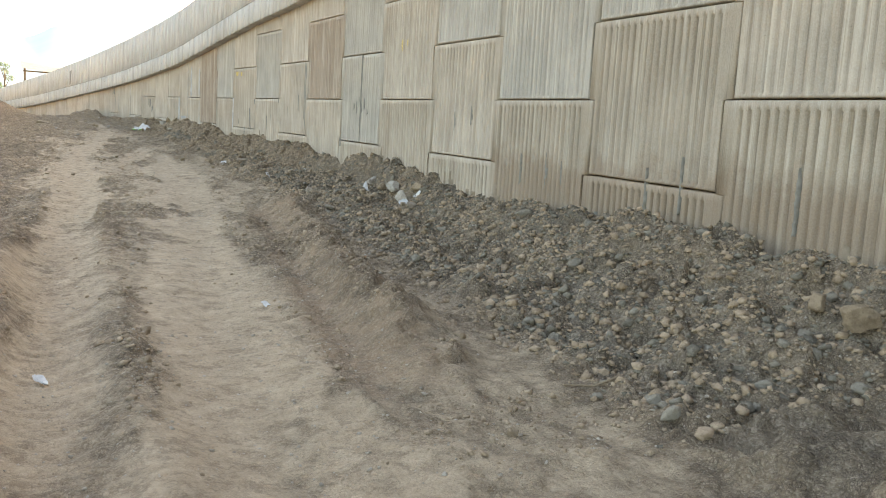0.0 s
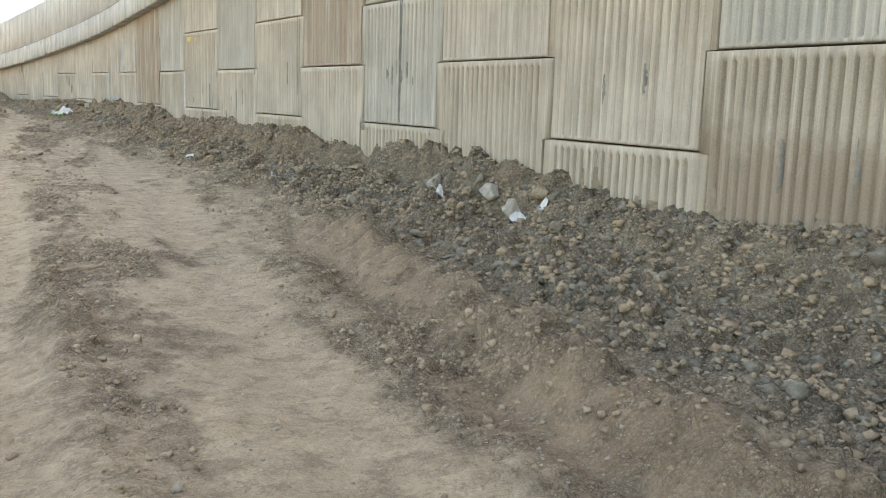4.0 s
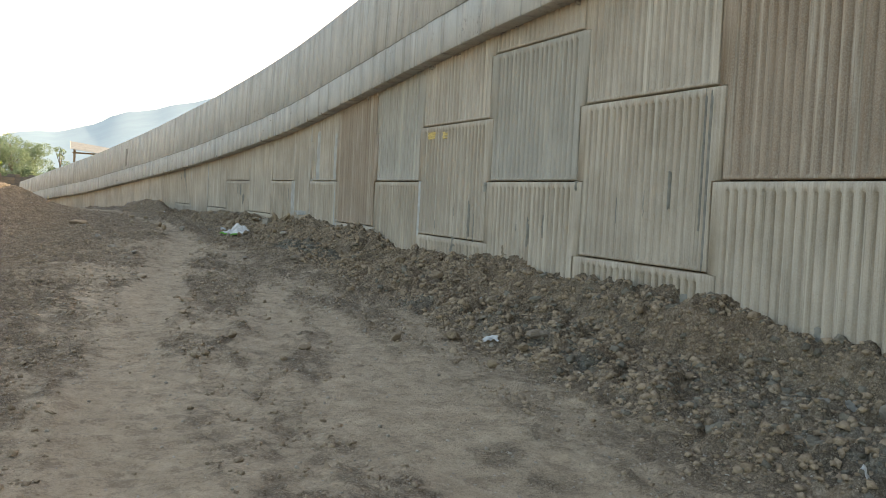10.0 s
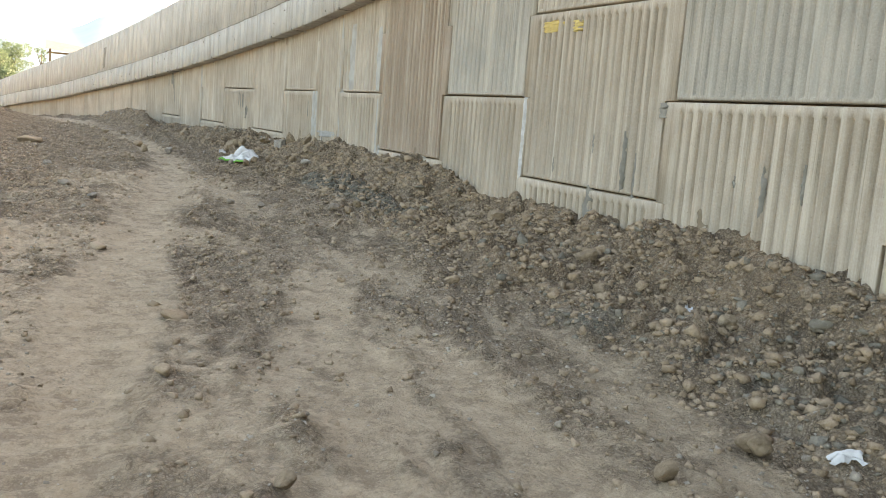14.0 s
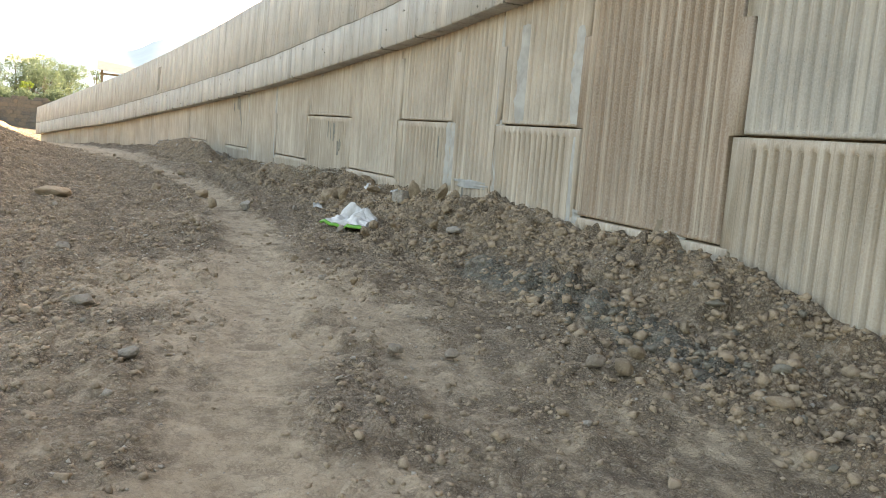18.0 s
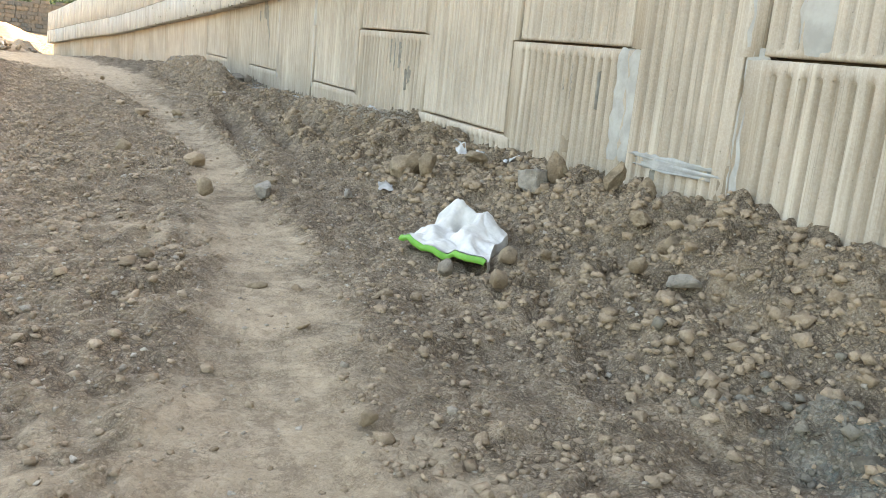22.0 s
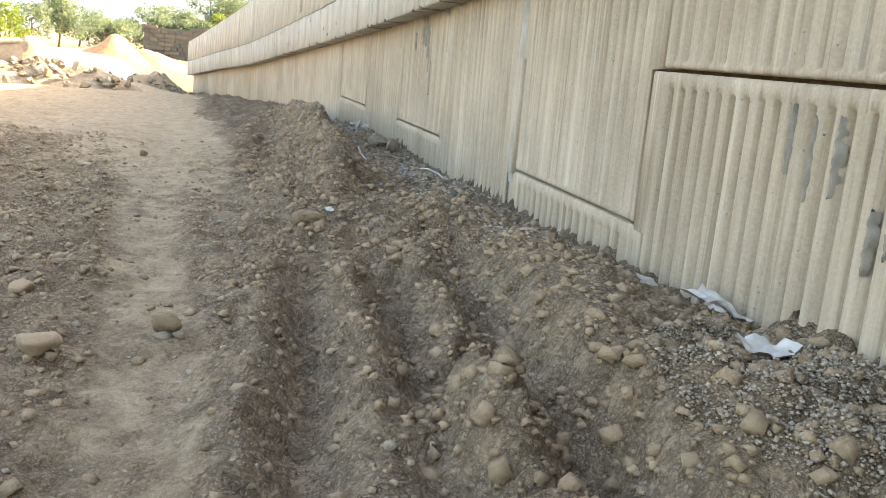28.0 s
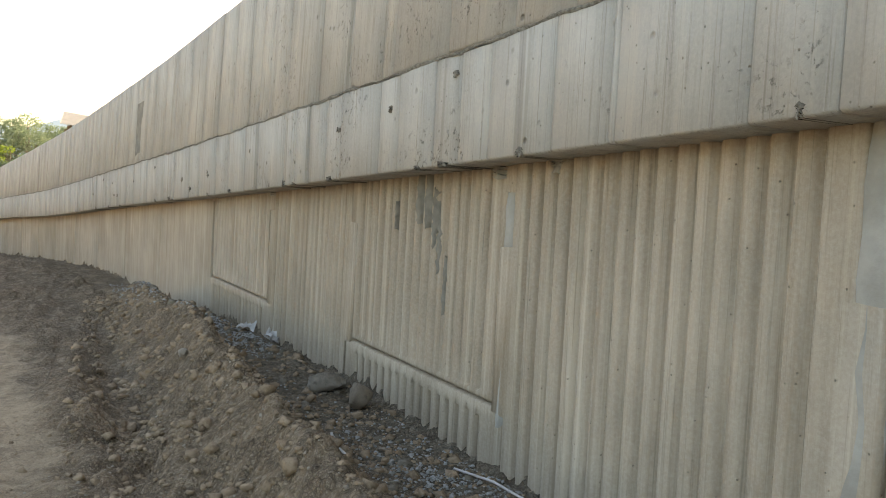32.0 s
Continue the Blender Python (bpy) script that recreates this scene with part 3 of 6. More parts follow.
def mesh_object(name, verts, faces, mat, parent=None, smooth=False, label=""):
    me = bpy.data.meshes.new(name)
    verts = np.asarray(verts, np.float32)
    faces = np.asarray(faces, np.int32)
    n = faces.shape[1]
    me.vertices.add(len(verts))
    me.vertices.foreach_set("co", verts.ravel())
    me.loops.add(faces.size)
    me.loops.foreach_set("vertex_index", faces.ravel())
    me.polygons.add(len(faces))
    me.polygons.foreach_set("loop_start", np.arange(0, faces.size, n, dtype=np.int32))
    me.polygons.foreach_set("loop_total", np.full(len(faces), n, np.int32))
    if smooth:
        me.polygons.foreach_set("use_smooth", np.ones(len(faces), bool))
    me.update(calc_edges=True)
    me.materials.append(mat)
    ob = new(name, me)
    if parent is not None:
        ob.parent = parent
    if label:
        tagged(ob, label)
    return ob


def part(name, bm, mat, parent, label="", smooth=False):
    me = bpy.data.meshes.new(name)
    if smooth:
        for f in bm.faces:
            f.smooth = True
    bm.to_mesh(me)
    bm.free()
    me.materials.append(mat)
    ob = new(name, me)
    ob.parent = parent
    return tagged(ob, label) if label else ob


def grid_faces(nu, nv):
    i = np.arange(nu * nv).reshape(nv, nu)
    return np.stack([i[:-1, :-1], i[:-1, 1:], i[1:, 1:], i[1:, :-1]], -1).reshape(-1, 4)


def spaced(a, b, d, out_lo, out_hi, growth=1.17):
    """Even steps from a to b, widening steps out to the ends."""
    mid = np.arange(a, b, d)
    left, right, k = [], [], d
    x = a
    while x > out_lo:
        k *= growth
        x -= k
        left.append(x)
    x, k = b, d
    while x < out_hi:
        right.append(x)
        k *= growth
        x += k
    right.append(x)
    return np.array(left[::-1] + list(mid) + right)


LAID = {}


def laid(x, y, *keys):
    """Height and soil of the finished sheet at places near the track."""
    gx, gy = LAID["gx"], LAID["gy"]
    i = np.clip(np.searchsorted(gx, x) - 1, 0, len(gx) - 2)
    j = np.clip(np.searchsorted(gy, y) - 1, 0, len(gy) - 2)
    u, v = (x - gx[i]) / (gx[i + 1] - gx[i]), (y - gy[j]) / (gy[j + 1] - gy[j])
    out = []
    for key in keys:
        a = LAID[key]
        out.append((a[j, i] * (1 - u) + a[j, i + 1] * u) * (1 - v) + (a[j + 1, i] * (1 - u) + a[j + 1, i + 1] * u) * v)
    return out


def build_ground():
    gx = spaced(-0.9, 6.9, 0.032, -2500, 2500, 1.13)
    gy = spaced(3.0, 48, 0.036, -600, 48.5, 1.08)
    gy = np.concatenate([gy[gy < 48], spaced(48.02, 82, 0.13, 48.02, 3500, 1.09)])
    xx, yy = np.meshgrid(gx, gy)
    zz = ground(xx, yy)
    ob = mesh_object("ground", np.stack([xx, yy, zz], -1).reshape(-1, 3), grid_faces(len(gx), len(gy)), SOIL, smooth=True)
    dust, damp, red, rough, berm = soils(xx, yy)
    LAID.update(gx=gx, gy=gy, z=zz, dust=dust, damp=damp, red=red, rough=rough, berm=berm)
    for key, val in (("dust", dust), ("damp", damp), ("red", red)):
        a = ob.data.attributes.new(key, "FLOAT", "POINT")
        a.data.foreach_set("value", np.clip(val, 0, 1).astype(np.float32).ravel())
    tagged(ob, "rutted dry brown dirt track with loose clods", "ground", kind="structure")


build_ground()

# ---- the retaining wall ----
COLUMNS = (  # start, end along the wall; M: joint at mid height, L: joints half a panel lower and higher, T: one tall panel; S, U: no joint; P: plain
    (-13.6, -11.2, "L"), (-11.2, -8.7, "M"), (-8.7, -6.2, "L"), (-6.2, -3.8, "M"), (-3.8, -1.3, "L"), (-1.3, 1.2, "M"), (1.2, 3.75, "L"),
    (3.75, 6.2, "M"), (6.2, 8.63, "L"), (8.63, 11.15, "M"), (11.15, 13.55, "L"), (13.55, 16.05, "M"), (16.05, 18.47, "L"),
    (18.47, 20.98, "M"), (20.98, 23.4, "L"), (23.4, 25.8, "M"), (25.8, 28.3, "L"), (28.3, 30.4, "M"), (30.4, 32.66, "T"),
    (32.66, 34.4, "M"), (34.4, 35.65, "U"), (35.65, 37.55, "M"), (37.55, 39.75, "T"), (39.75, 42.15, "M"), (42.15, 44.36, "T"),
    (44.36, 46.58, "S"), (46.58, 48.75, "T"), (48.75, 50.75, "S"), (50.75, 52.9, "T"), (52.9, 55.6, "P"), (55.6, 58.1, "P"), (58.1, 60.6, "P"),
    (60.6, 63.1, "P"), (63.1, 65.6, "P"), (65.6, 68.1, "P"), (68.1, 70.6, "P"), (70.6, 73.1, "P"), (73.1, 75.6, "P"), (75.6, 79.5, "P"))
MUDDY = {(1.2, 0), (1.2, 1), (3.75, 0), (6.2, 0), (6.2, 1), (8.63, 0)}
BROWN = {(18.47, 1), (30.4, 1)}
GREYS = {(6.2, 1), (6.2, 2), (8.63, 1), (16.05, 1), (16.05, 2), (28.3, 1), (23.4, 1), (11.15, 2)}


def joint_z(s):
    return 2.04 + 0.0135 * (s - 8)


EAR = 0.062
HALF = 0.93


def zone(s, z):
    """Which half-panel course a height lies in."""
    return np.floor((z - joint_z(s)) / HALF)


def rib_panel(name, s0, s1, lo, hi, mat, parent, kind="M", ribs=True, rim=(0.03, 0.03), hide_top=False, cut=None):
    """A precast panel: vertical rounded ribs inside a flat rim, wider in every second course so that neighbours interlock."""
    gap = 0.010
    w = s1 - s0
    mid = (s0 + s1) / 2
    pitch = 0.118
    room = EAR + gap + 0.035
    n = max(1, int((w - 2 * room) / pitch))
    inner = n * pitch
    m0 = (w - inner) / 2
    us, ws = [0.0, 0.012], [0.0, 0.0]
    if ribs:
        prof = ((0.0, -0.008), (0.07, -0.001), (0.26, 0.0), (0.44, -0.002), (0.52, -0.012), (0.58, -0.040), (0.70, -0.044), (0.84, -0.040), (0.92, -0.014))
        for k in range(n):
            for a, d in prof:
                us.append(m0 + (k + a) * pitch)
                ws.append(d)
        us += [m0 + inner]
        ws += [0.0]
    us += [w - 0.012, w]
    ws += [0.0, 0.0]
    us, ws = np.array(us), np.array(ws)
    nu = len(us)
    sv = s0 + us
    edge = np.where((np.arange(nu) == 0) | (np.arange(nu) == nu - 1), -0.012, 0.0)
    ribbed = np.where(edge < 0, edge, ws)
    z0 = lo(sv) + gap
    z1 = hi(sv) - (0 if hide_top else gap)
    base = float(np.min(lo(np.array([mid]))))
    top_mid = float(hi(np.array([mid]))[0])
    rows = [(z0, edge * 0 - 0.15), (z0, edge * 0 - 0.012), (z0 + 0.012, edge), (z0 + 0.012 + rim[0], edge), (z0 + rim[0] + 0.034, ribbed)]
    marks = [joint_z(sv) + k * HALF for k in range(-3, 6) if kind != "P"]
    inner_marks = [z for z in marks if np.all(z > z0 + rim[0] + 0.05) and np.all(z < z1 - rim[1] - 0.06)]
    for z in inner_marks:
        rows += [(z - 0.004, ribbed), (z + 0.004, ribbed)]
    rows += [(z1 - rim[1] - 0.034, ribbed), (z1 - 0.012 - rim[1], edge), (z1 - 0.012, edge), (z1, edge * 0 - 0.012), (z1, edge * 0 - 0.15)]
    probe, first = [], float(z0[0])
    for z, d in rows:
        probe.append(float(np.median(z)))
    jm = float(joint_z(mid))
    verts = []
    for r, (z, d) in enumerate(rows):
        zc = probe[r]
        if r < 5:
            zc += 0.1
        if r >= len(rows) - 5:
            zc = min(zc, probe[-1]) - 0.12
        odd = int(math.floor((zc - jm) / HALF)) % 2 == 1
        wide = odd if kind in "MS" else not odd
        e = (0.0 if kind == "P" else EAR if wide else -EAR) - gap
        u = us.copy()
        u[:2] -= e
        u[-2:] += e
        u = np.concatenate([[u[0]], u, [u[-1]]]) - w / 2
        zz = np.concatenate([[z[0]], z, [z[-1]]])
        dd = np.concatenate([[-0.15], d, [-0.15]])
        verts.append(np.stack([u, dd, zz], -1))
    verts = np.concatenate(verts)
    verts[:, 2] -= base
    loc = np.stack([-verts[:, 1], verts[:, 0], verts[:, 2]], -1)
    ob = mesh_object(name, loc, grid_faces(nu + 2, len(rows))[:, ::-1], mat, parent, smooth=False)
    x, y = arc(mid)
    tip = math.sin(mid * 7.3) * 0.004
    ob.matrix_basis = pose(float(x) + tip, float(y), base, 0, math.sin(mid * 3.7) * 0.25, math.degrees((mid - CY) / RAD))
    return ob


def curved_box(name, s0, s1, n, section, mat, parent=None, jitter=0.0, seed=0, label=""):
    """A bar that follows the arc; section(s) gives its corners as (off, z), in order."""
    rng = np.random.RandomState(seed)
    ss = np.linspace(s0, s1, n)
    verts, k = [], len(section(s0))
    for s in ss:
        for off, z in section(float(s)):
            x, y = arc(s, off)
            verts.append((float(x), float(y), z))
    faces = []
    for i in range(n - 1):
        for j in range(k):
            a, b = i * k + j, i * k + (j + 1) % k
            faces.append((a, b, b + k, a + k))
    bm = bmesh.new()
    vs = [bm.verts.new(v) for v in verts]
    for f in faces:
        bm.faces.new([vs[i] for i in f])
    bm.faces.new(vs[:k][::-1])
    bm.faces.new(vs[-k:])
    bmesh.ops.recalc_face_normals(bm, faces=bm.faces)
    me = bpy.data.meshes.new(name)
    bm.to_mesh(me)
    bm.free()
    me.materials.append(mat)
    ob = new(name, me)
    if parent is not None:
        ob.parent = parent
    return tagged(ob, label) if label else ob


def build_wall():
    wall = curved_box("wall_retaining", ARC0, ARC1, 60, lambda s: ((-0.13, -1.0), (-0.13, float(edge_z(s)) + 0.3), (-0.34, float(edge_z(s)) + 0.3), (-0.34, -1.0)), BACKING)
    tagged(wall, "tall retaining wall of ribbed precast concrete panels", "wall", kind="structure")
    under = lambda s: edge_z(s) + 0.12
    foot = lambda s: joint_z(s) - 2.75
    for s0, s1, kind in COLUMNS:
        if kind == "P":
            rib_panel("panel", s0, s1, foot, under, PANEL, wall, "P", ribs=False, hide_top=True)
            continue
        shift = {"M": (0.0,), "L": (-0.92, 0.94), "T": (-0.9,), "S": (), "U": ()}[kind]
        heights = [foot]
        k = 0
        while True:
            base = shift[k] if k < len(shift) else (shift[-1] + 1.88 * (k - len(shift) + 1) if shift and kind in "ML" else 99)
            if base > 50 or min(under(s0), under(s1)) - (joint_z(s0) + base) < 0.25:
                break
            heights.append(lambda s, b=base: joint_z(s) + b + s * 0)
            k += 1
        heights.append(under)
        for i in range(len(heights) - 1):
            top = i == len(heights) - 2
            mat = PANEL_MUDDY if (s0, i) in MUDDY else PANEL_BROWN if (s0, i) in BROWN else PANEL_GREY if (s0, i) in GREYS else PANEL
            rib_panel("panel", s0, s1, heights[i], heights[i + 1], mat, wall, kind, rim=(0.0 if i == 0 else 0.02, 0.0 if top else 0.065), hide_top=top)
    return wall


WALL = build_wall()


def build_barrier():
    """Cast parapet on the wall's edge: a lower band, and an upper band set back behind a rough pour joint."""
    rng = np.random.RandomState(4)
    root = new("barrier")
    tagged(root, "long cast concrete parapet with board marks and stains", "parapet", kind="structure")
    tall = lambda s: float(np.interp(s, TALL_S, TALL))
    s = ARC0
    while s < ARC1 - 0.3:
        s1 = min(s + rng.uniform(2.3, 3.2), ARC1)
        for name in ("lower_band", "upper_band"):
            cuts = [s]
            while cuts[-1] < s1 - 0.01:
                cuts.append(min(cuts[-1] + rng.uniform(0.28, 0.75), s1))
            verts, faces = [], []
            for a, b in zip(cuts[:-1], cuts[1:]):
                j = rng.uniform(-0.005, 0.005)
                for q in (a + 0.004, b - 0.004):
                    zb, h = float(edge_z(q)), tall(q)
                    mid = 0.62 + 0.005 * math.sin(q * 5.1) + 0.004 * math.sin(q * 17.7)
                    if name == "lower_band":
                        sec = ((0.25 + j, zb + 0.012), (0.25 + j, zb + mid - 0.012), (0.235 + j, zb + mid), (-0.3, zb + mid), (-0.3, zb), (0.235 + j, zb))
                    else:
                        sec = ((0.222 + j, zb + mid + 0.006), (0.244 + j, zb + mid + 0.02), (0.205 + j, zb + h - 0.015), (0.19 + j, zb + h), (-0.03, zb + h), (-0.3, zb + mid + 0.004))
                    for off, z in sec:
                        x, y = arc(q, off)
                        verts.append((float(x), float(y), z))
                o = len(verts) - 12
                for i in range(6):
                    faces.append((o + i, o + (i + 1) % 6, o + 6 + (i + 1) % 6, o + 6 + i))
                for e in (o, o + 6):
                    faces += [(e, e + 1, e + 2, e + 3), (e, e + 3, e + 4, e + 5)]
            ob = mesh_object(name, verts, faces, BARRIER, root)
            bm = bmesh.new()
            bm.from_mesh(ob.data)
            bmesh.ops.recalc_face_normals(bm, faces=bm.faces)
            bm.to_mesh(ob.data)
            bm.free()
        s = s1 + 0.006


build_barrier()


def build_pour_joint():
    """The rough dark line between the two pours of the parapet, and chipped spots along its lower edge."""
    rng = np.random.RandomState(21)
    root = bpy.data.objects["barrier"]
    ss = np.arange(18.0, ARC1 - 0.1, 0.035)
    n = len(ss)
    mid = edge_z(ss) + 0.62 + 0.005 * np.sin(ss * 5.1) + 0.004 * np.sin(ss * 17.7)
    up = 0.003 + 0.016 * np.clip(fbm(ss, ss * 0, 0.5, 3, 22) + 0.12, 0, 1) + rng.uniform(0, 0.005, n)
    dn = 0.003 + 0.020 * np.clip(fbm(ss, ss * 0, 0.4, 3, 23) + 0.08, 0, 1) + rng.uniform(0, 0.006, n)
    rows = []
    for z, off in ((mid - dn, 0.250), (mid, 0.258), (mid + up, 0.250)):
        x, y = arc(ss, off)
        rows.append(np.stack([x, y, z], -1))
    mesh_object("pour_joint", np.concatenate(rows), grid_faces(n, 3)[:, ::-1], JOINT, root)


build_pour_joint()

# ---- loose soil and stones ----
def ico(level):
    bm = bmesh.new()
    bmesh.ops.create_icosphere(bm, subdivisions=level, radius=1.0)
    v = np.array([p.co[:] for p in bm.verts])
    f = np.array([[q.index for q in p.verts] for p in bm.faces])
    bm.free()
    return v, f


ICO1, ICO2, ICO3 = ico(1), ico(2), ico(3)
BLOCK = (np.array([(a, b, c) for a in (-0.62, 0.62) for b in (-0.62, 0.62) for c in (-0.62, 0.62)]),
         np.array([(0, 1, 3), (0, 3, 2), (4, 6, 7), (4, 7, 5), (0, 4, 5), (0, 5, 1), (2, 3, 7), (2, 7, 6), (0, 2, 6), (0, 6, 4), (1, 5, 7), (1, 7, 3)]))


def scatter(name, n, keep, sizes, mat, seed, label, flat=(0.55, 0.9), template=BLOCK, area=(-1.8, 6.9, 3.0, 51.0), sunk=0.42):
    """Many loose broken lumps lying on the ground where keep(x, y) allows, joined in one mesh."""
    rng = np.random.RandomState(seed)
    x, y = rng.uniform(area[0], area[1], n), rng.uniform(area[2], area[3], n)
    s, off = along(x, y)
    ok = (off > 0.05) & (np.hypot((x - 4.98) / 0.42, (y - 34.95) / 0.55) > 1) & (rng.rand(n) < keep(x, y))
    x, y = x[ok], y[ok]
    n = len(x)
    r = np.exp(rng.normal(math.log(sizes[0]), sizes[1], n)).clip(sizes[0] * 0.35, sizes[2])
    v, f = template
    k = len(v)
    turn = np.linalg.qr(rng.normal(size=(n, 3, 3)))[0]
    turn[:, :, 0] *= np.sign(np.linalg.det(turn))[:, None]
    p = v[None] * (1 + rng.uniform(-0.3, 0.3, (n, k, 1)) + rng.uniform(-0.22, 0.22, (n, k, 3)))
    p = p * rng.uniform(0.7, 1.25, (n, 1, 3))
    if k > 8:  # broken faces
        for _ in range(5):
            d = rng.normal(size=(n, 3))
            d /= np.linalg.norm(d, axis=1, keepdims=True)
            over = np.clip((p * d[:, None, :]).sum(-1) - rng.uniform(0.35, 0.75, (n, 1)), 0, None)
            p = p - over[..., None] * d[:, None, :]
    p = np.einsum("nkj,nij->nki", p, turn)
    squash = rng.uniform(flat[0], flat[1], n)
    p = p * r[:, None, None]
    p[..., 2] *= squash[:, None]
    z = laid(x, y, "z")[0] + r * squash * (1 - 2 * sunk)
    verts = (p + np.stack([x, y, z], -1)[:, None, :]).reshape(-1, 3)
    faces = (f[None] + (np.arange(n) * k)[:, None, None]).reshape(-1, 3)
    ob = mesh_object(name, verts, faces, mat, smooth=False)
    return tagged(ob, label, "soil", kind="stuff")


def on_rough(x, y):
    rough, berm, dust = laid(x, y, "rough", "berm", "dust")
    return np.clip((rough - 0.15) * (0.4 + 1.5 * (fbm(x, y, 0.7, 3, 60) + 0.25)) * (1 - 0.5 * berm), 0, 1)


def on_berm(x, y):
    damp, berm = laid(x, y, "damp", "berm")
    return berm * (1 - damp * 0.6) * (1 - 0.6 * step(y, 38, 43))


def on_damp(x, y):
    damp, berm = laid(x, y, "damp", "berm")
    return np.clip(damp * berm * 1.1, 0, 1) * (1 - 0.7 * step(y, 38, 42))


def on_track(x, y):
    return (0.45 + 0.55 * laid(x, y, "rough")[0]) * np.clip(0.45 + 1.6 * fbm(x, y, 1.4, 2, 61), 0.05, 1)


def beside_foot(x, y):
    s, off = along(x, y)
    return (1 - step(off, 0.35, 1.0)) * step(s, 42, 44.5) * (1 - step(s, 54, 58)) * (0.6 + fbm(x, y, 2.0, 2, 71) * 2).clip(0, 1)


def in_lumps(x, y):
    """Where dug earth lies in large lumps."""
    return np.maximum(on_berm(x, y), 0.22 * on_rough(x, y) * step(y, 12, 24) + 0.05 * on_rough(x, y)) * (0.5 + fbm(x, y, 1.6, 2, 66)) * (1 - 0.93 * step(y, 33.2, 36.5))


def in_rubble(x, y):
    """Broken stones and hard lumps lying close together off the worn lanes."""
    rough, berm, dust = laid(x, y, "rough", "berm", "dust")
    return np.clip((0.08 + 0.9 * np.clip(rough - 0.25, 0, 1)) * np.clip(0.45 + 2.4 * fbm(x, y, 1.3, 3, 64), 0.04, 1) * (0.5 + 0.5 * step(y, 20, 28)), 0, 1) * (1 - 0.75 * step(y, 46, 49)) * (1 - 0.6 * berm * step(y, 38, 40))


scatter("loose_clods", 125000, on_rough, (0.0125, 0.5, 0.034), CRUMB, 11, "dry brown crumbs of soil lying on the track", area=(-1.6, 6.9, 3.0, 48.0))
scatter("berm_clods", 70000, on_berm, (0.018, 0.55, 0.05), CLOD_BROWN, 12, "brown clods heaped against the wall", area=(3.2, 7.0, 3.0, 54.0))
scatter("grey_clods", 80000, on_damp, (0.018, 0.55, 0.05), CLOD_GREY, 13, "dark grey clay clods heaped against the wall", area=(-1.6, 7.0, 3.0, 54.0))
scatter("gravel", 60000, on_track, (0.006, 0.45, 0.016), GRAVEL, 14, "small grey pebbles strewn over the dirt", area=(-1.6, 6.6, 3.0, 48.0))
scatter("rubble", 82000, in_rubble, (0.0125, 0.5, 0.034), RUBBLE, 18, "broken stones and hard lumps strewn over the dirt", template=ICO1, area=(-1.9, 6.8, 3.0, 49.0), sunk=0.34)
scatter("grey_rubble", 9000, in_rubble, (0.013, 0.5, 0.038), RUBBLE_GREY, 19, "grey broken stones strewn over the dirt", template=ICO1, area=(-1.9, 6.8, 3.0, 49.0), sunk=0.34)
scatter("wall_foot_gravel", 100000, beside_foot, (0.008, 0.4, 0.02), GRIT, 15, "grey gravel spilt along the wall's foot", area=(3.5, 6.6, 37.0, 58.0), sunk=0.3)
scatter("large_clods", 9000, in_lumps, (0.028, 0.45, 0.08), CLOD_BROWN, 16, "fist-sized brown clods broken from dug earth", template=ICO2, area=(-1.6, 7.0, 3.0, 56.0))
scatter("large_grey_clods", 5000, lambda x, y: on_damp(x, y) * 0.7, (0.033, 0.5, 0.10), CLOD_GREY, 17, "fist-sized grey clay clods broken from dug earth", template=ICO2, area=(2.5, 7.0, 3.0, 54.0))


def subdivided(v, f):
    """Each triangle split in four."""
    key = {}
    v = [tuple(p) for p in v]
    out = []

    def mid(a, b):
        k = (min(a, b), max(a, b))
        if k not in key:
            key[k] = len(v)
            v.append(tuple((p + q) / 2 for p, q in zip(v[a], v[b])))
        return key[k]

    for a, b, c in f:
        p, q, r = mid(a, b), mid(b, c), mid(c, a)
        out += [(a, p, r), (p, b, q), (r, q, c), (p, q, r)]
    return np.array(v), np.array(out)


def rock(x, y, size, mat, seed, label, name="rock", turn=0.0, lift=0.0, blocky=0.5, category="rock", lean=(0, 0)):
    """One stone with broken faces, half sunk where it lies."""
    rng = np.random.RandomState(seed)
    v, f = ICO3
    v = v.copy()
    for k in range(13):
        d = rng.normal(size=3)
        d /= np.linalg.norm(d)
        h = rng.uniform(0.42, 0.85)
        over = v @ d - h
        v -= np.outer(np.clip(over, 0, None) * min(1.0, 0.45 + blocky * 0.6), d)
    v, f = subdivided(v, f) if max(size) > 0.2 else (v, f)
    for q in range(len(v)):
        n5 = abs(noise.noise(Vector(v[q] * 9.0) + Vector((seed * 1.3, 0, 5))))
        n3 = noise.noise(Vector(v[q] * 1.7) + Vector((seed * 3.1, 0, 0)))
        n4 = noise.noise(Vector(v[q] * 5.0) + Vector((0, seed * 2.3, 0)))
        v[q] *= 1 + 0.14 * n3 + 0.09 * n4 - 0.07 * n5
    v *= np.asarray(size) / 2 / np.abs(v).max(0) * 0.85
    ob = mesh_object(name, v, f, mat, smooth=blocky < 0.4)
    z = float(laid(np.array([x]), np.array([y]), "z")[0][0])
    ob.matrix_basis = pose(x, y, z + size[2] * 0.26 + lift, lean[0], lean[1], turn)
    return tagged(ob, label, category)


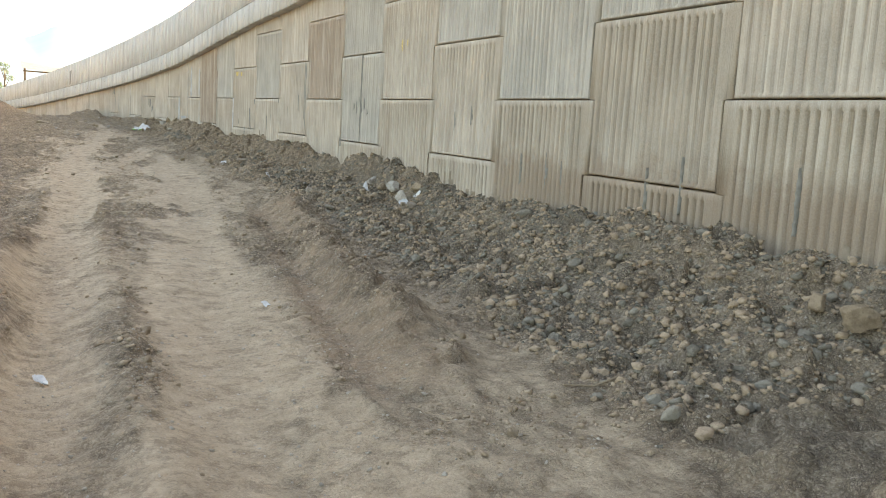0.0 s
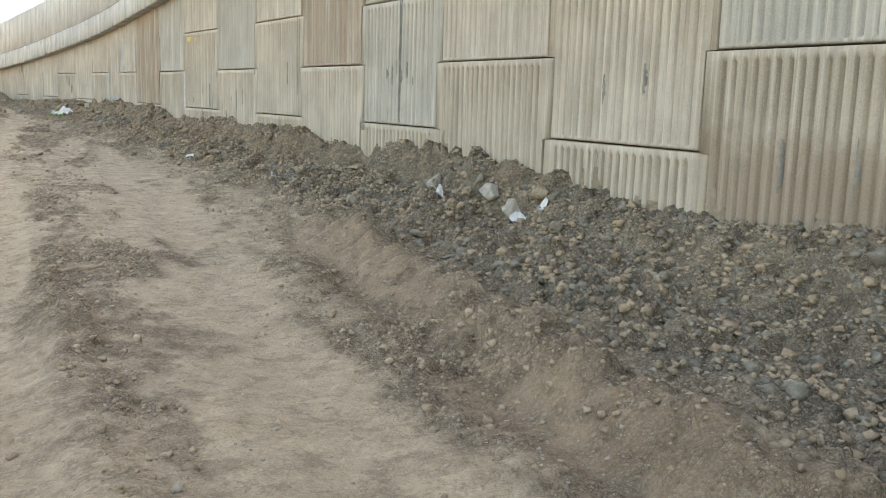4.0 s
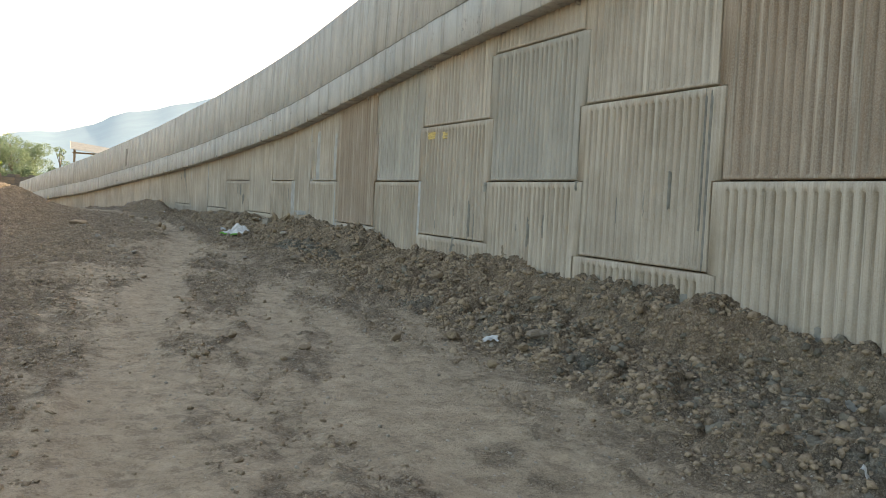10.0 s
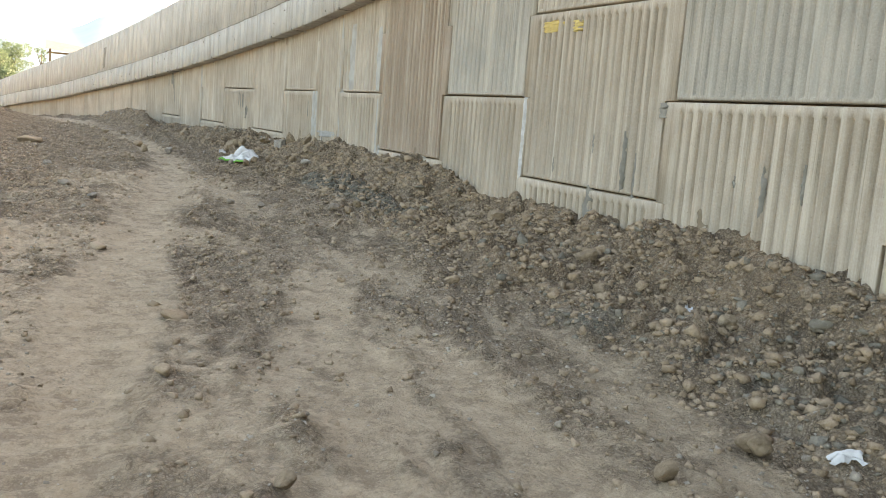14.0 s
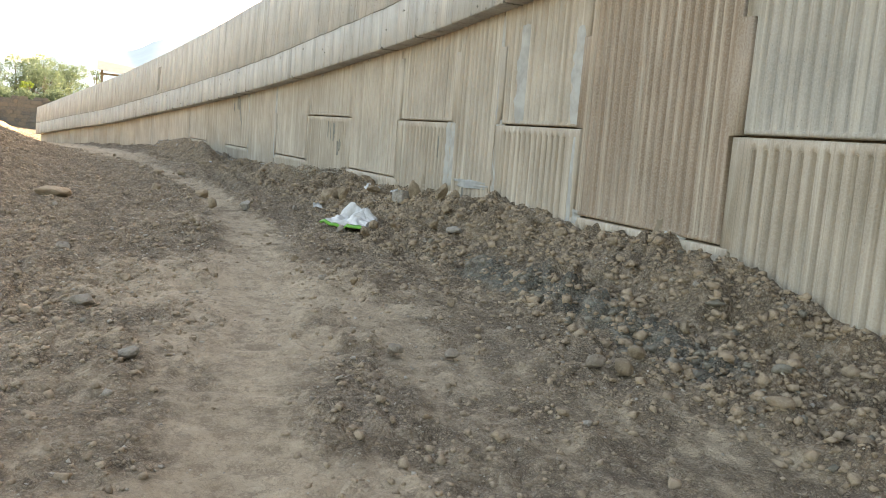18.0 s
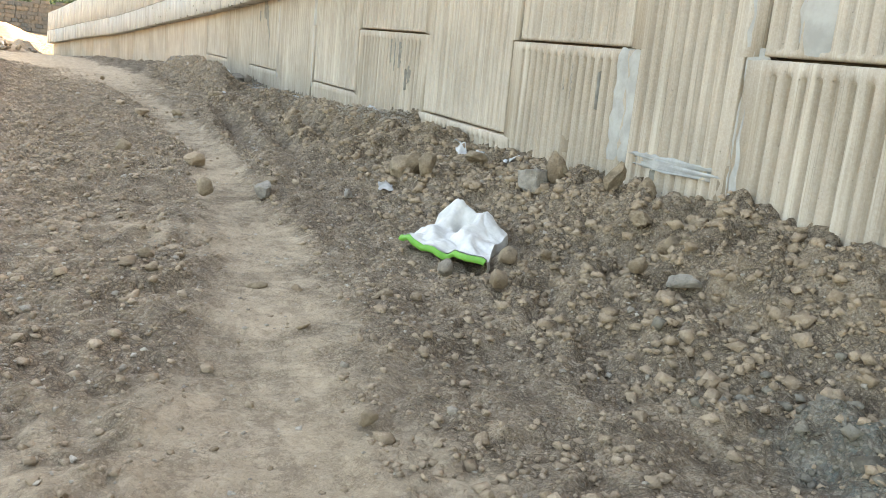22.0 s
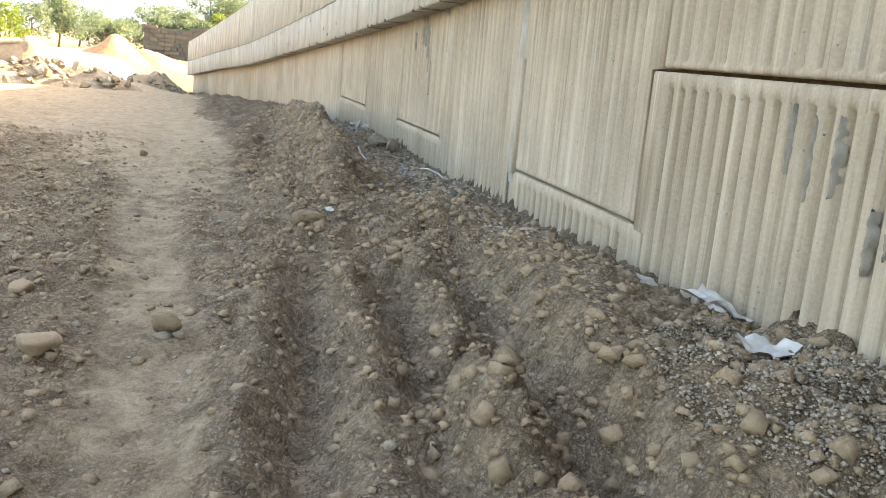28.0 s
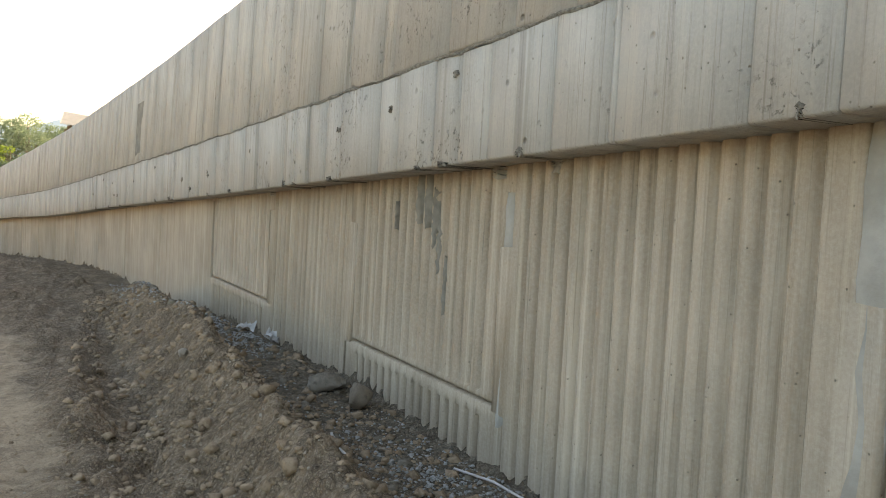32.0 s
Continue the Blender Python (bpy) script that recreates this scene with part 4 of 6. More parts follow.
def sheet(name, corners, n, fold, mat, seed, label, category, lift=0.02, parent=None):
    """A crumpled sheet of four corners (x, y, height over the ground) with creases and a little thickness."""
    rng = np.random.RandomState(seed)
    u, v = np.meshgrid(np.linspace(0, 1, n), np.linspace(0, 1, n))
    c = np.array(corners, float)
    p = ((1 - u) * (1 - v))[..., None] * c[0] + (u * (1 - v))[..., None] * c[1] + (u * v)[..., None] * c[2] + ((1 - u) * v)[..., None] * c[3]
    span = max(np.ptp(c[:, 0]), np.ptp(c[:, 1]))
    off = rng.uniform(0, 50)
    p[..., 0] += fbm(u * 3 + off, v * 3, 1.0, 2, seed) * span * 0.16
    p[..., 1] += fbm(u * 3, v * 3 + off, 1.0, 2, seed + 3) * span * 0.16
    crease = np.abs(fbm(u * 4 + off, v * 4, 1.0, 3, seed + 5)) * fold
    p[..., 2] += ground(p[..., 0], p[..., 1]) + crease + lift
    top = p.reshape(-1, 3)
    low = top - np.array([0, 0, 0.004])
    f = grid_faces(n, n)
    ob = mesh_object(name, np.concatenate([top, low]), np.concatenate([f, f[:, ::-1] + n * n]), mat, parent, smooth=True)
    return tagged(ob, label, category) if parent is None else ob


# ---- far side: bank, heaps, trees, hill ----
BANK = Mat("cut_earth", 0.95)
_f = BANK.noise(2.2, 6, 0.7)
_c = BANK.mix(BANK.ramp(_f, 0.35, 0.7), (0.30, 0.225, 0.155), (0.46, 0.39, 0.30))
_c = BANK.mix(BANK.ramp(BANK.noise(9, 5, 0.7), 0.5, 0.75), _c, (0.24, 0.17, 0.11))
BANK = BANK.finish(_c, BANK.noise(8, 6, 0.75), 1.0, 0.08)
ORANGE = plain_material("orange_earth", (0.36, 0.19, 0.10), (0.46, 0.28, 0.16), 3, 0.95, 0.8)
# LEAF is lightened and blued: distance haze put into the leaf colour
LEAF = leaf_material("leaves", (0.10, 0.14, 0.085), (0.18, 0.225, 0.135))
LEAF_BRIGHT = leaf_material("young_leaves", (0.09, 0.14, 0.025), (0.22, 0.28, 0.05))
GRASS = leaf_material("dry_grass", (0.13, 0.15, 0.03), (0.30, 0.28, 0.07))
BARK = plain_material("bark", (0.09, 0.07, 0.05), (0.16, 0.13, 0.10), 8)
MASONRY = stone_material("dark_masonry", (0.07, 0.072, 0.07), (0.12, 0.12, 0.112))
ROOF = plain_material("weathered_sheet", (0.15, 0.14, 0.125), (0.22, 0.205, 0.18), 4, 0.6)
TIMBER = plain_material("timber", (0.12, 0.09, 0.06), (0.2, 0.15, 0.1), 6)


def gz(x, y):
    return float(laid(np.array([float(x)]), np.array([float(y)]), "z")[0][0])


def build_bank():
    xs, ys = (-30, -14, -7.0, -5.7, -6.2, -9.0), (34, 47, 57.5, 65.5, 67.6, 70.5)
    t = np.linspace(0, 5, 260)
    k = np.arange(6)
    px, py = spline(t, k, xs), spline(t, k, ys)
    nx, ny = -np.gradient(py), np.gradient(px)
    ln = np.hypot(nx, ny)
    nx, ny = nx / ln, ny / ln
    prof = [(-0.9, -0.25), (-0.35, 0.12), (0.0, 0.4), (0.12, 0.75), (0.2, 1.0), (0.3, 1.25), (0.42, 1.5), (0.6, 1.66), (0.95, 1.75), (1.8, 1.85), (4, 1.95), (9, 2.3), (18, 2.6)]
    verts = []
    for r, (o, h) in enumerate(prof):
        wob = fbm(t * 9 + r * 0.35, t * 0 + r * 0.5, 1.0, 4, 90) * (0.7 if 1 < r < 8 else 0.2)
        x, y = px + nx * (o + wob), py + ny * (o + wob)
        foot = np.array([gz(a, b) for a, b in zip(px, py)])
        z = foot + h * (0.9 + 0.25 * fbm(t * 3, t * 0, 1, 2, 95)) + fbm(t * 22 + r, t * 0 + r * 1.7, 1.0, 2, 92) * 0.16
        verts.append(np.stack([x, y, z], -1))
    ob = mesh_object("bank", np.concatenate(verts), grid_faces(len(t), len(prof)), BANK, smooth=True)
    tagged(ob, "sunlit cut earth bank with stones", "bank", kind="structure")
    rng = np.random.RandomState(7)
    n = 30000
    i = rng.randint(0, len(t), n)
    o = 0.35 + np.abs(rng.normal(0, 2.6, n))
    x, y = px[i] + nx[i] * o + rng.normal(0, 0.1, n), py[i] + ny[i] * o + rng.normal(0, 0.1, n)
    foot = np.array([gz(px[q], py[q]) for q in range(len(t))])[i]
    z = foot + np.interp(o, [0.35, 0.6, 0.95, 1.8, 4, 9], [1.35, 1.6, 1.7, 1.8, 1.9, 2.25]) * 0.98
    h = rng.uniform(0.14, 0.42, n) * (0.6 + 0.8 * np.clip(fbm(x, y, 1.2, 2, 96) + 0.5, 0, 1))
    a = rng.uniform(0, 6.28, n)
    w = 0.02
    b0 = np.stack([x - w * np.cos(a), y - w * np.sin(a), z - 0.1], -1)
    b1 = np.stack([x + w * np.cos(a), y + w * np.sin(a), z - 0.1], -1)
    tip = np.stack([x + rng.normal(0, 0.07, n), y + rng.normal(0, 0.07, n), z + h], -1)
    ob = mesh_object("grass", np.stack([b0, b1, tip], 1).reshape(-1, 3), np.arange(3 * n).reshape(-1, 3), GRASS)
    tagged(ob, "yellow-green dry grass on top of the bank", "grass", kind="stuff")


build_bank()


def leaf_crown(name, parent, mat, blobs, per, leaf, seed):
    rng = np.random.RandomState(seed)
    quads = []
    for cx, cy, cz, r in blobs:
        n = int(per * (r ** 2))
        d = rng.normal(size=(n, 3))
        d /= np.linalg.norm(d, axis=1)[:, None]
        p = d * (r * rng.uniform(0.55, 1.08, n)[:, None]) * np.array([1, 1, 0.8]) + np.array([cx, cy, cz])
        a = rng.normal(size=(n, 3))
        a /= np.linalg.norm(a, axis=1)[:, None]
        b = np.cross(a, rng.normal(size=(n, 3)))
        b /= np.linalg.norm(b, axis=1)[:, None] + 1e-6
        sz = leaf * rng.uniform(0.6, 1.3, n)[:, None]
        quads.append(np.stack([p - a * sz, p + b * sz * 0.5, p + a * sz, p - b * sz * 0.5], 1))
    q = np.concatenate(quads)
    return mesh_object(name, q.reshape(-1, 3), np.arange(len(q) * 4).reshape(-1, 4), mat, parent)


def tube(bm, a, b, ra, rb, n=7):
    a, b = Vector(a), Vector(b)
    d = (b - a).normalized()
    u = d.orthogonal().normalized()
    w = d.cross(u)
    rings = []
    for p, r in ((a, ra), (b, rb)):
        rings.append([bm.verts.new(p + (u * math.cos(q * 2 * math.pi / n) + w * math.sin(q * 2 * math.pi / n)) * r) for q in range(n)])
    for q in range(n):
        bm.faces.new((rings[0][q], rings[0][(q + 1) % n], rings[1][(q + 1) % n], rings[1][q]))
    bm.faces.new(rings[0][::-1]), bm.faces.new(rings[1])


def tree(x, y, h, w, mat, seed, label, low=0.25, leaf=0.2, per=150):
    rng = np.random.RandomState(seed)
    root = new("tree")
    root.matrix_basis = pose(x, y, gz(x, y) - 0.05)
    tagged(root, label, "tree")
    bm = bmesh.new()
    tube(bm, (0, 0, 0), (0.05 * w, 0, h * 0.45), 0.03 * h, 0.018 * h)
    tube(bm, (0.05 * w, 0, h * 0.45), (0, 0.05 * w, h * 0.85), 0.018 * h, 0.006 * h)
    blobs = []
    for k in range(11):
        z = h * rng.uniform(low + 0.1, 0.9)
        spread = w * 0.5 * math.sqrt(max(0.05, 1 - ((z / h - 0.58) / 0.48) ** 2))
        a = rng.uniform(0, 6.28)
        q = (spread * 0.72 * math.cos(a), spread * 0.72 * math.sin(a), z)
        tube(bm, (0.03 * w, 0, z * 0.7), q, 0.009 * h, 0.003 * h, 5)
        blobs.append((*q, w * rng.uniform(0.14, 0.26)))
    blobs.append((0, 0, h * 0.88, w * 0.2))
    part("trunk", bm, BARK, root)
    leaf_crown("crown", root, mat, blobs, per, leaf, seed + 1)
    return root


for i, (bear, dist, top, wide, mat, label) in enumerate((
        (15.0, 88, 5.0, 5.0, LEAF, "round haze-pale green tree beyond the rubble"), (16.6, 84, 4.2, 3.6, LEAF, "small haze-pale green tree beyond the rubble"),
        (12.6, 98, 3.8, 5.0, LEAF, "low spreading haze-pale green tree"), (11.0, 102, 3.4, 4.6, LEAF, "low spreading haze-pale green tree"),
        (9.9, 112, 6.0, 6.0, LEAF, "tall thin-leaved green tree"), (8.2, 118, 6.4, 6.0, LEAF, "pale thin-leaved green tree"),
        (6.1, 128, 10.2, 7.5, LEAF, "large dark green tree behind the masonry wall"), (4.4, 126, 10.6, 8.5, LEAF, "large dark green tree behind the masonry wall"),
        (5.3, 117, 6.4, 3.0, LEAF_BRIGHT, "bright green young tree by the masonry wall"), (2.9, 130, 9.6, 7.0, LEAF, "dark green tree behind the parapet"),
        (1.0, 140, 10.5, 3.2, LEAF, "tall narrow green tree behind the parapet"), (19.5, 110, 4.6, 6.0, LEAF, "haze-pale green tree beyond the bank"),
        (13.8, 125, 5.2, 7.0, LEAF, "far haze-pale green tree"), (7.2, 135, 6.5, 6.0, LEAF, "far haze-pale green tree"))):
    tx, ty = 3.49 - dist * math.sin(radians(bear)), 40.3 + dist * math.cos(radians(bear))
    tree(tx, ty, top - gz(tx, ty) + 0.6, wide, mat, 200 + 7 * i, label, leaf=0.15, per=220)


def shrub(x, y, z, h, w, seed, label):
    root = new("shrub")
    root.matrix_basis = pose(x, y, z)
    tagged(root, label, "shrub")
    rng = np.random.RandomState(seed)
    bm = bmesh.new()
    blobs = []
    for k in range(9):
        a = rng.uniform(0, 6.28)
        q = (w * 0.4 * math.cos(a) * rng.uniform(0.3, 1), w * 0.4 * math.sin(a) * rng.uniform(0.3, 1), h * rng.uniform(0.25, 0.92))
        tube(bm, (0, 0, 0), q, 0.03, 0.008, 5)
        blobs.append((*q, w * rng.uniform(0.16, 0.28)))
    part("stems", bm, BARK, root)
    leaf_crown("leaves", root, LEAF_BRIGHT, blobs, 1500, 0.055, seed)


shrub(-5.2, 66.6, gz(-5.2, 66.6), 2.0, 2.0, 31, "bright green leafy shrub at the end of the bank")
shrub(-6.6, 66.8, gz(-6.6, 66.8) + 1.3, 2.4, 3.4, 32, "bright green leafy shrub on top of the bank")
shrub(-8.8, 63.0, gz(-8.0, 60.0) + 1.6, 1.6, 2.6, 33, "yellow-green leafy shrub on top of the bank")
shrub(-7.7, 65.4, gz(-7.0, 63.0) + 1.5, 2.0, 2.6, 35, "bright green leafy shrub on top of the bank")
shrub(-10.2, 66.6, gz(-8.5, 63.0) + 1.8, 2.8, 3.6, 36, "bright green leafy shrub on top of the bank")
shrub(-11.0, 60.0, gz(-9.0, 56.0) + 1.6, 1.5, 3.0, 34, "yellow-green leafy shrub on top of the bank")


def heap(x, y, rx, ry, h, turn, mat, seed, label, rough=0.25):
    n, m = 48, 16
    a, r = np.meshgrid(np.linspace(0, 2 * np.pi, n), np.linspace(0, 1, m))
    c, s = math.cos(radians(turn)), math.sin(radians(turn))
    lx, ly = rx * r * np.cos(a), ry * r * np.sin(a)
    px, py = x + lx * c - ly * s, y + lx * s + ly * c
    z = ground(px, py, False) - 0.08 + h * (1 - r**1.3) * (1 + 0.5 * fbm(px, py, 1.3, 2, seed)) + rough * fbm(px, py, 0.5, 3, seed + 2) * (1 - r)
    ob = mesh_object("earth_heap", np.stack([px, py, z], -1).reshape(-1, 3), grid_faces(n, m), mat, smooth=True)
    return tagged(ob, label, "heap")


heap(-2.9, 62.8, 2.6, 1.3, 1.0, 10, BANK, 41, "heap of pale broken rubble and earth", 0.5)
heap(-3.9, 64.5, 1.8, 1.2, 1.2, 30, BANK, 42, "heap of pale broken rubble and earth", 0.5)
heap(-7.4, 94.0, 2.4, 2.0, 1.25, 0, ORANGE, 43, "smooth heap of orange earth", 0.15)
heap(-5.4, 95.0, 2.4, 2.0, 1.1, 0, ORANGE, 44, "smooth heap of orange earth", 0.15)
heap(-2.2, 76.0, 1.2, 3.0, 0.75, -10, STONE, 45, "heap of dark rubble at the wall's end", 0.5)
_rng = np.random.RandomState(46)
for i in range(90):
    fx, fy = -2.9 + _rng.normal(0, 1.15), 62.5 + _rng.normal(0, 0.65)
    rock(fx, fy, _rng.uniform(0.1, 0.36, 3), (BANK, STONE_PALE, STONE)[i % 3], 500 + i, "broken stone on a rubble heap", turn=_rng.uniform(0, 360), blocky=0.8, lift=max(0, 0.75 * (1 - math.hypot((fx + 2.9) / 2.6, (fy - 62.8) / 1.3))))
for i in range(40):
    fx, fy = -2.2 + _rng.normal(0, 0.6), 76.0 + _rng.normal(0, 1.4)
    rock(fx, fy, _rng.uniform(0.12, 0.45, 3), STONE_GREY, 640 + i, "grey stone on a rubble heap", turn=_rng.uniform(0, 360), blocky=0.8, lift=max(0, 0.55 * (1 - math.hypot((fx + 2.2) / 1.2, (fy - 76) / 3.0))))


def box_bm(x0, x1, y0, y1, z0, z1, bevel=0.0):
    bm = bmesh.new()
    bmesh.ops.create_cube(bm, size=1.0)
    bmesh.ops.scale(bm, vec=(x1 - x0, y1 - y0, z1 - z0), verts=bm.verts)
    bmesh.ops.translate(bm, vec=((x0 + x1) / 2, (y0 + y1) / 2, (z0 + z1) / 2), verts=bm.verts)
    if bevel:
        bmesh.ops.bevel(bm, geom=bm.edges[:], offset=bevel, segments=2, affect="EDGES")
    return bm


def build_block():
    ob = new("concrete_block")
    ob.matrix_basis = pose(-4.0, 62.9, gz(-4.0, 62.9) + 0.62, 4, -6, 25)
    tagged(ob, "pale broken concrete block on the rubble heap", "block")
    part("block", box_bm(-0.28, 0.28, -0.25, 0.25, -0.2, 0.4, 0.03), STONE_PALE, ob)
    part("cap", box_bm(-0.38, 0.34, -0.3, 0.28, 0.403, 0.5, 0.03), STONE_PALE, ob)


build_block()


def build_masonry():
    """Dark stone retaining wall across the far end of the road."""
    root = new("masonry_wall")
    tagged(root, "dark grey rubble-stone retaining wall", "wall", kind="structure")
    rng = np.random.RandomState(9)
    part("core", box_bm(-9.6, 3.0, 114.35, 117.0, -0.6, 3.5, 0.05), MASONRY, root)
    for r in range(12):
        x = -9.8 + rng.uniform(0, 0.3)
        while x < 2.6:
            w = rng.uniform(0.4, 1.0)
            if r < 11 or rng.rand() < 0.6:
                part("stone", box_bm(x, x + w - 0.012, 114.2 + rng.uniform(-0.07, 0.1), 114.5, -0.4 + r * 0.345, -0.4 + r * 0.345 + 0.335, 0.06), MASONRY, root)
            x += w


build_masonry()
for i, (sx, sw, sh) in enumerate(((-9.0, 2.4, 1.4), (-7.2, 2.0, 1.0), (-5.4, 2.6, 1.6), (-3.6, 2.2, 1.2), (-1.8, 2.4, 1.5))):
    root = new("bush")
    root.matrix_basis = pose(sx, 115.8, 3.3)
    tagged(root, "haze-pale green bush on top of the masonry wall", "shrub")
    rg = np.random.RandomState(300 + i)
    leaf_crown("leaves", root, LEAF, [(rg.uniform(-0.4, 0.4) * sw, rg.uniform(-0.3, 0.3), sh * rg.uniform(0.2, 0.7), sw * 0.24) for k in range(6)], 260, 0.13, 310 + i)


def build_hut():
    root = new("shelter")
    root.matrix_basis = pose(3.3, 80.0, 1.1)
    foot = gz(3.3, 80.0) - 1.4
    tagged(root, "small open shelter with a weathered sheet roof on posts", "shelter")
    for px, py, pz in ((-1.3, -1, 3.85), (1.3, -1, 3.55), (-1.3, 1, 4.3), (1.3, 1, 4.0)):
        part("post", box_bm(px - 0.06, px + 0.06, py - 0.06, py + 0.06, foot, pz, 0.01), TIMBER, root)
    part("beam", box_bm(-1.45, 1.45, -1.05, -0.95, 3.6, 3.7, 0.01), TIMBER, root)
    u = np.linspace(-1.6, 1.6, 65)
    verts = []
    for py, pz in ((-1.5, 3.72), (1.5, 4.4)):
        verts.append(np.stack([u, u * 0 + py, pz - 0.11 * u + 0.02 * np.cos(np.arange(65) * np.pi)], -1))
    top = np.concatenate(verts)
    f = grid_faces(65, 2)
    mesh_object("roof", np.concatenate([top, top - np.array([0, 0, 0.02])]), np.concatenate([f, f[:, ::-1] + 130]), ROOF, root)


build_hut()


def build_hill():
    m = Mat("hill_haze_glow", 1.0)
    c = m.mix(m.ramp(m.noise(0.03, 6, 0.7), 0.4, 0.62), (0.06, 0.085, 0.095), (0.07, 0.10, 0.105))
    # Blue emission puts the distance haze into the hill's own colour
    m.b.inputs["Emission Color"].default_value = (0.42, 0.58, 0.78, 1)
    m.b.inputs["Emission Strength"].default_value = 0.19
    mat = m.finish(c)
    b = np.radians(np.linspace(-50, 70, 240))      # to the left of +y
    elev = np.interp(np.degrees(b), [-50, -25, -8, -5, -2, 0, 6, 15, 30, 70], [6, 9, 6.7, 5.6, 4.6, 3.8, 2.9, 2.6, 2.2, 1.5])
    rows = []
    for k, d in enumerate(np.linspace(620, 980, 14)):
        q = k / 13
        x, y = -d * np.sin(b), d * np.cos(b)
        top = (980 * np.tan(np.radians(elev)) + 8 * fbm(np.degrees(b) * 0.5, b * 0, 1.0, 4, 140)) * q**0.8
        rows.append(np.stack([x, y, -20 + (top + 20) + fbm(x, y, 60, 4, 141) * 10 * q * (1 - q)], -1))
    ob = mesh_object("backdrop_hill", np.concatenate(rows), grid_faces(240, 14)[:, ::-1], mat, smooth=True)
    tagged(ob, "distant blue hazy wooded hill", "hill", kind="structure")


build_hill()

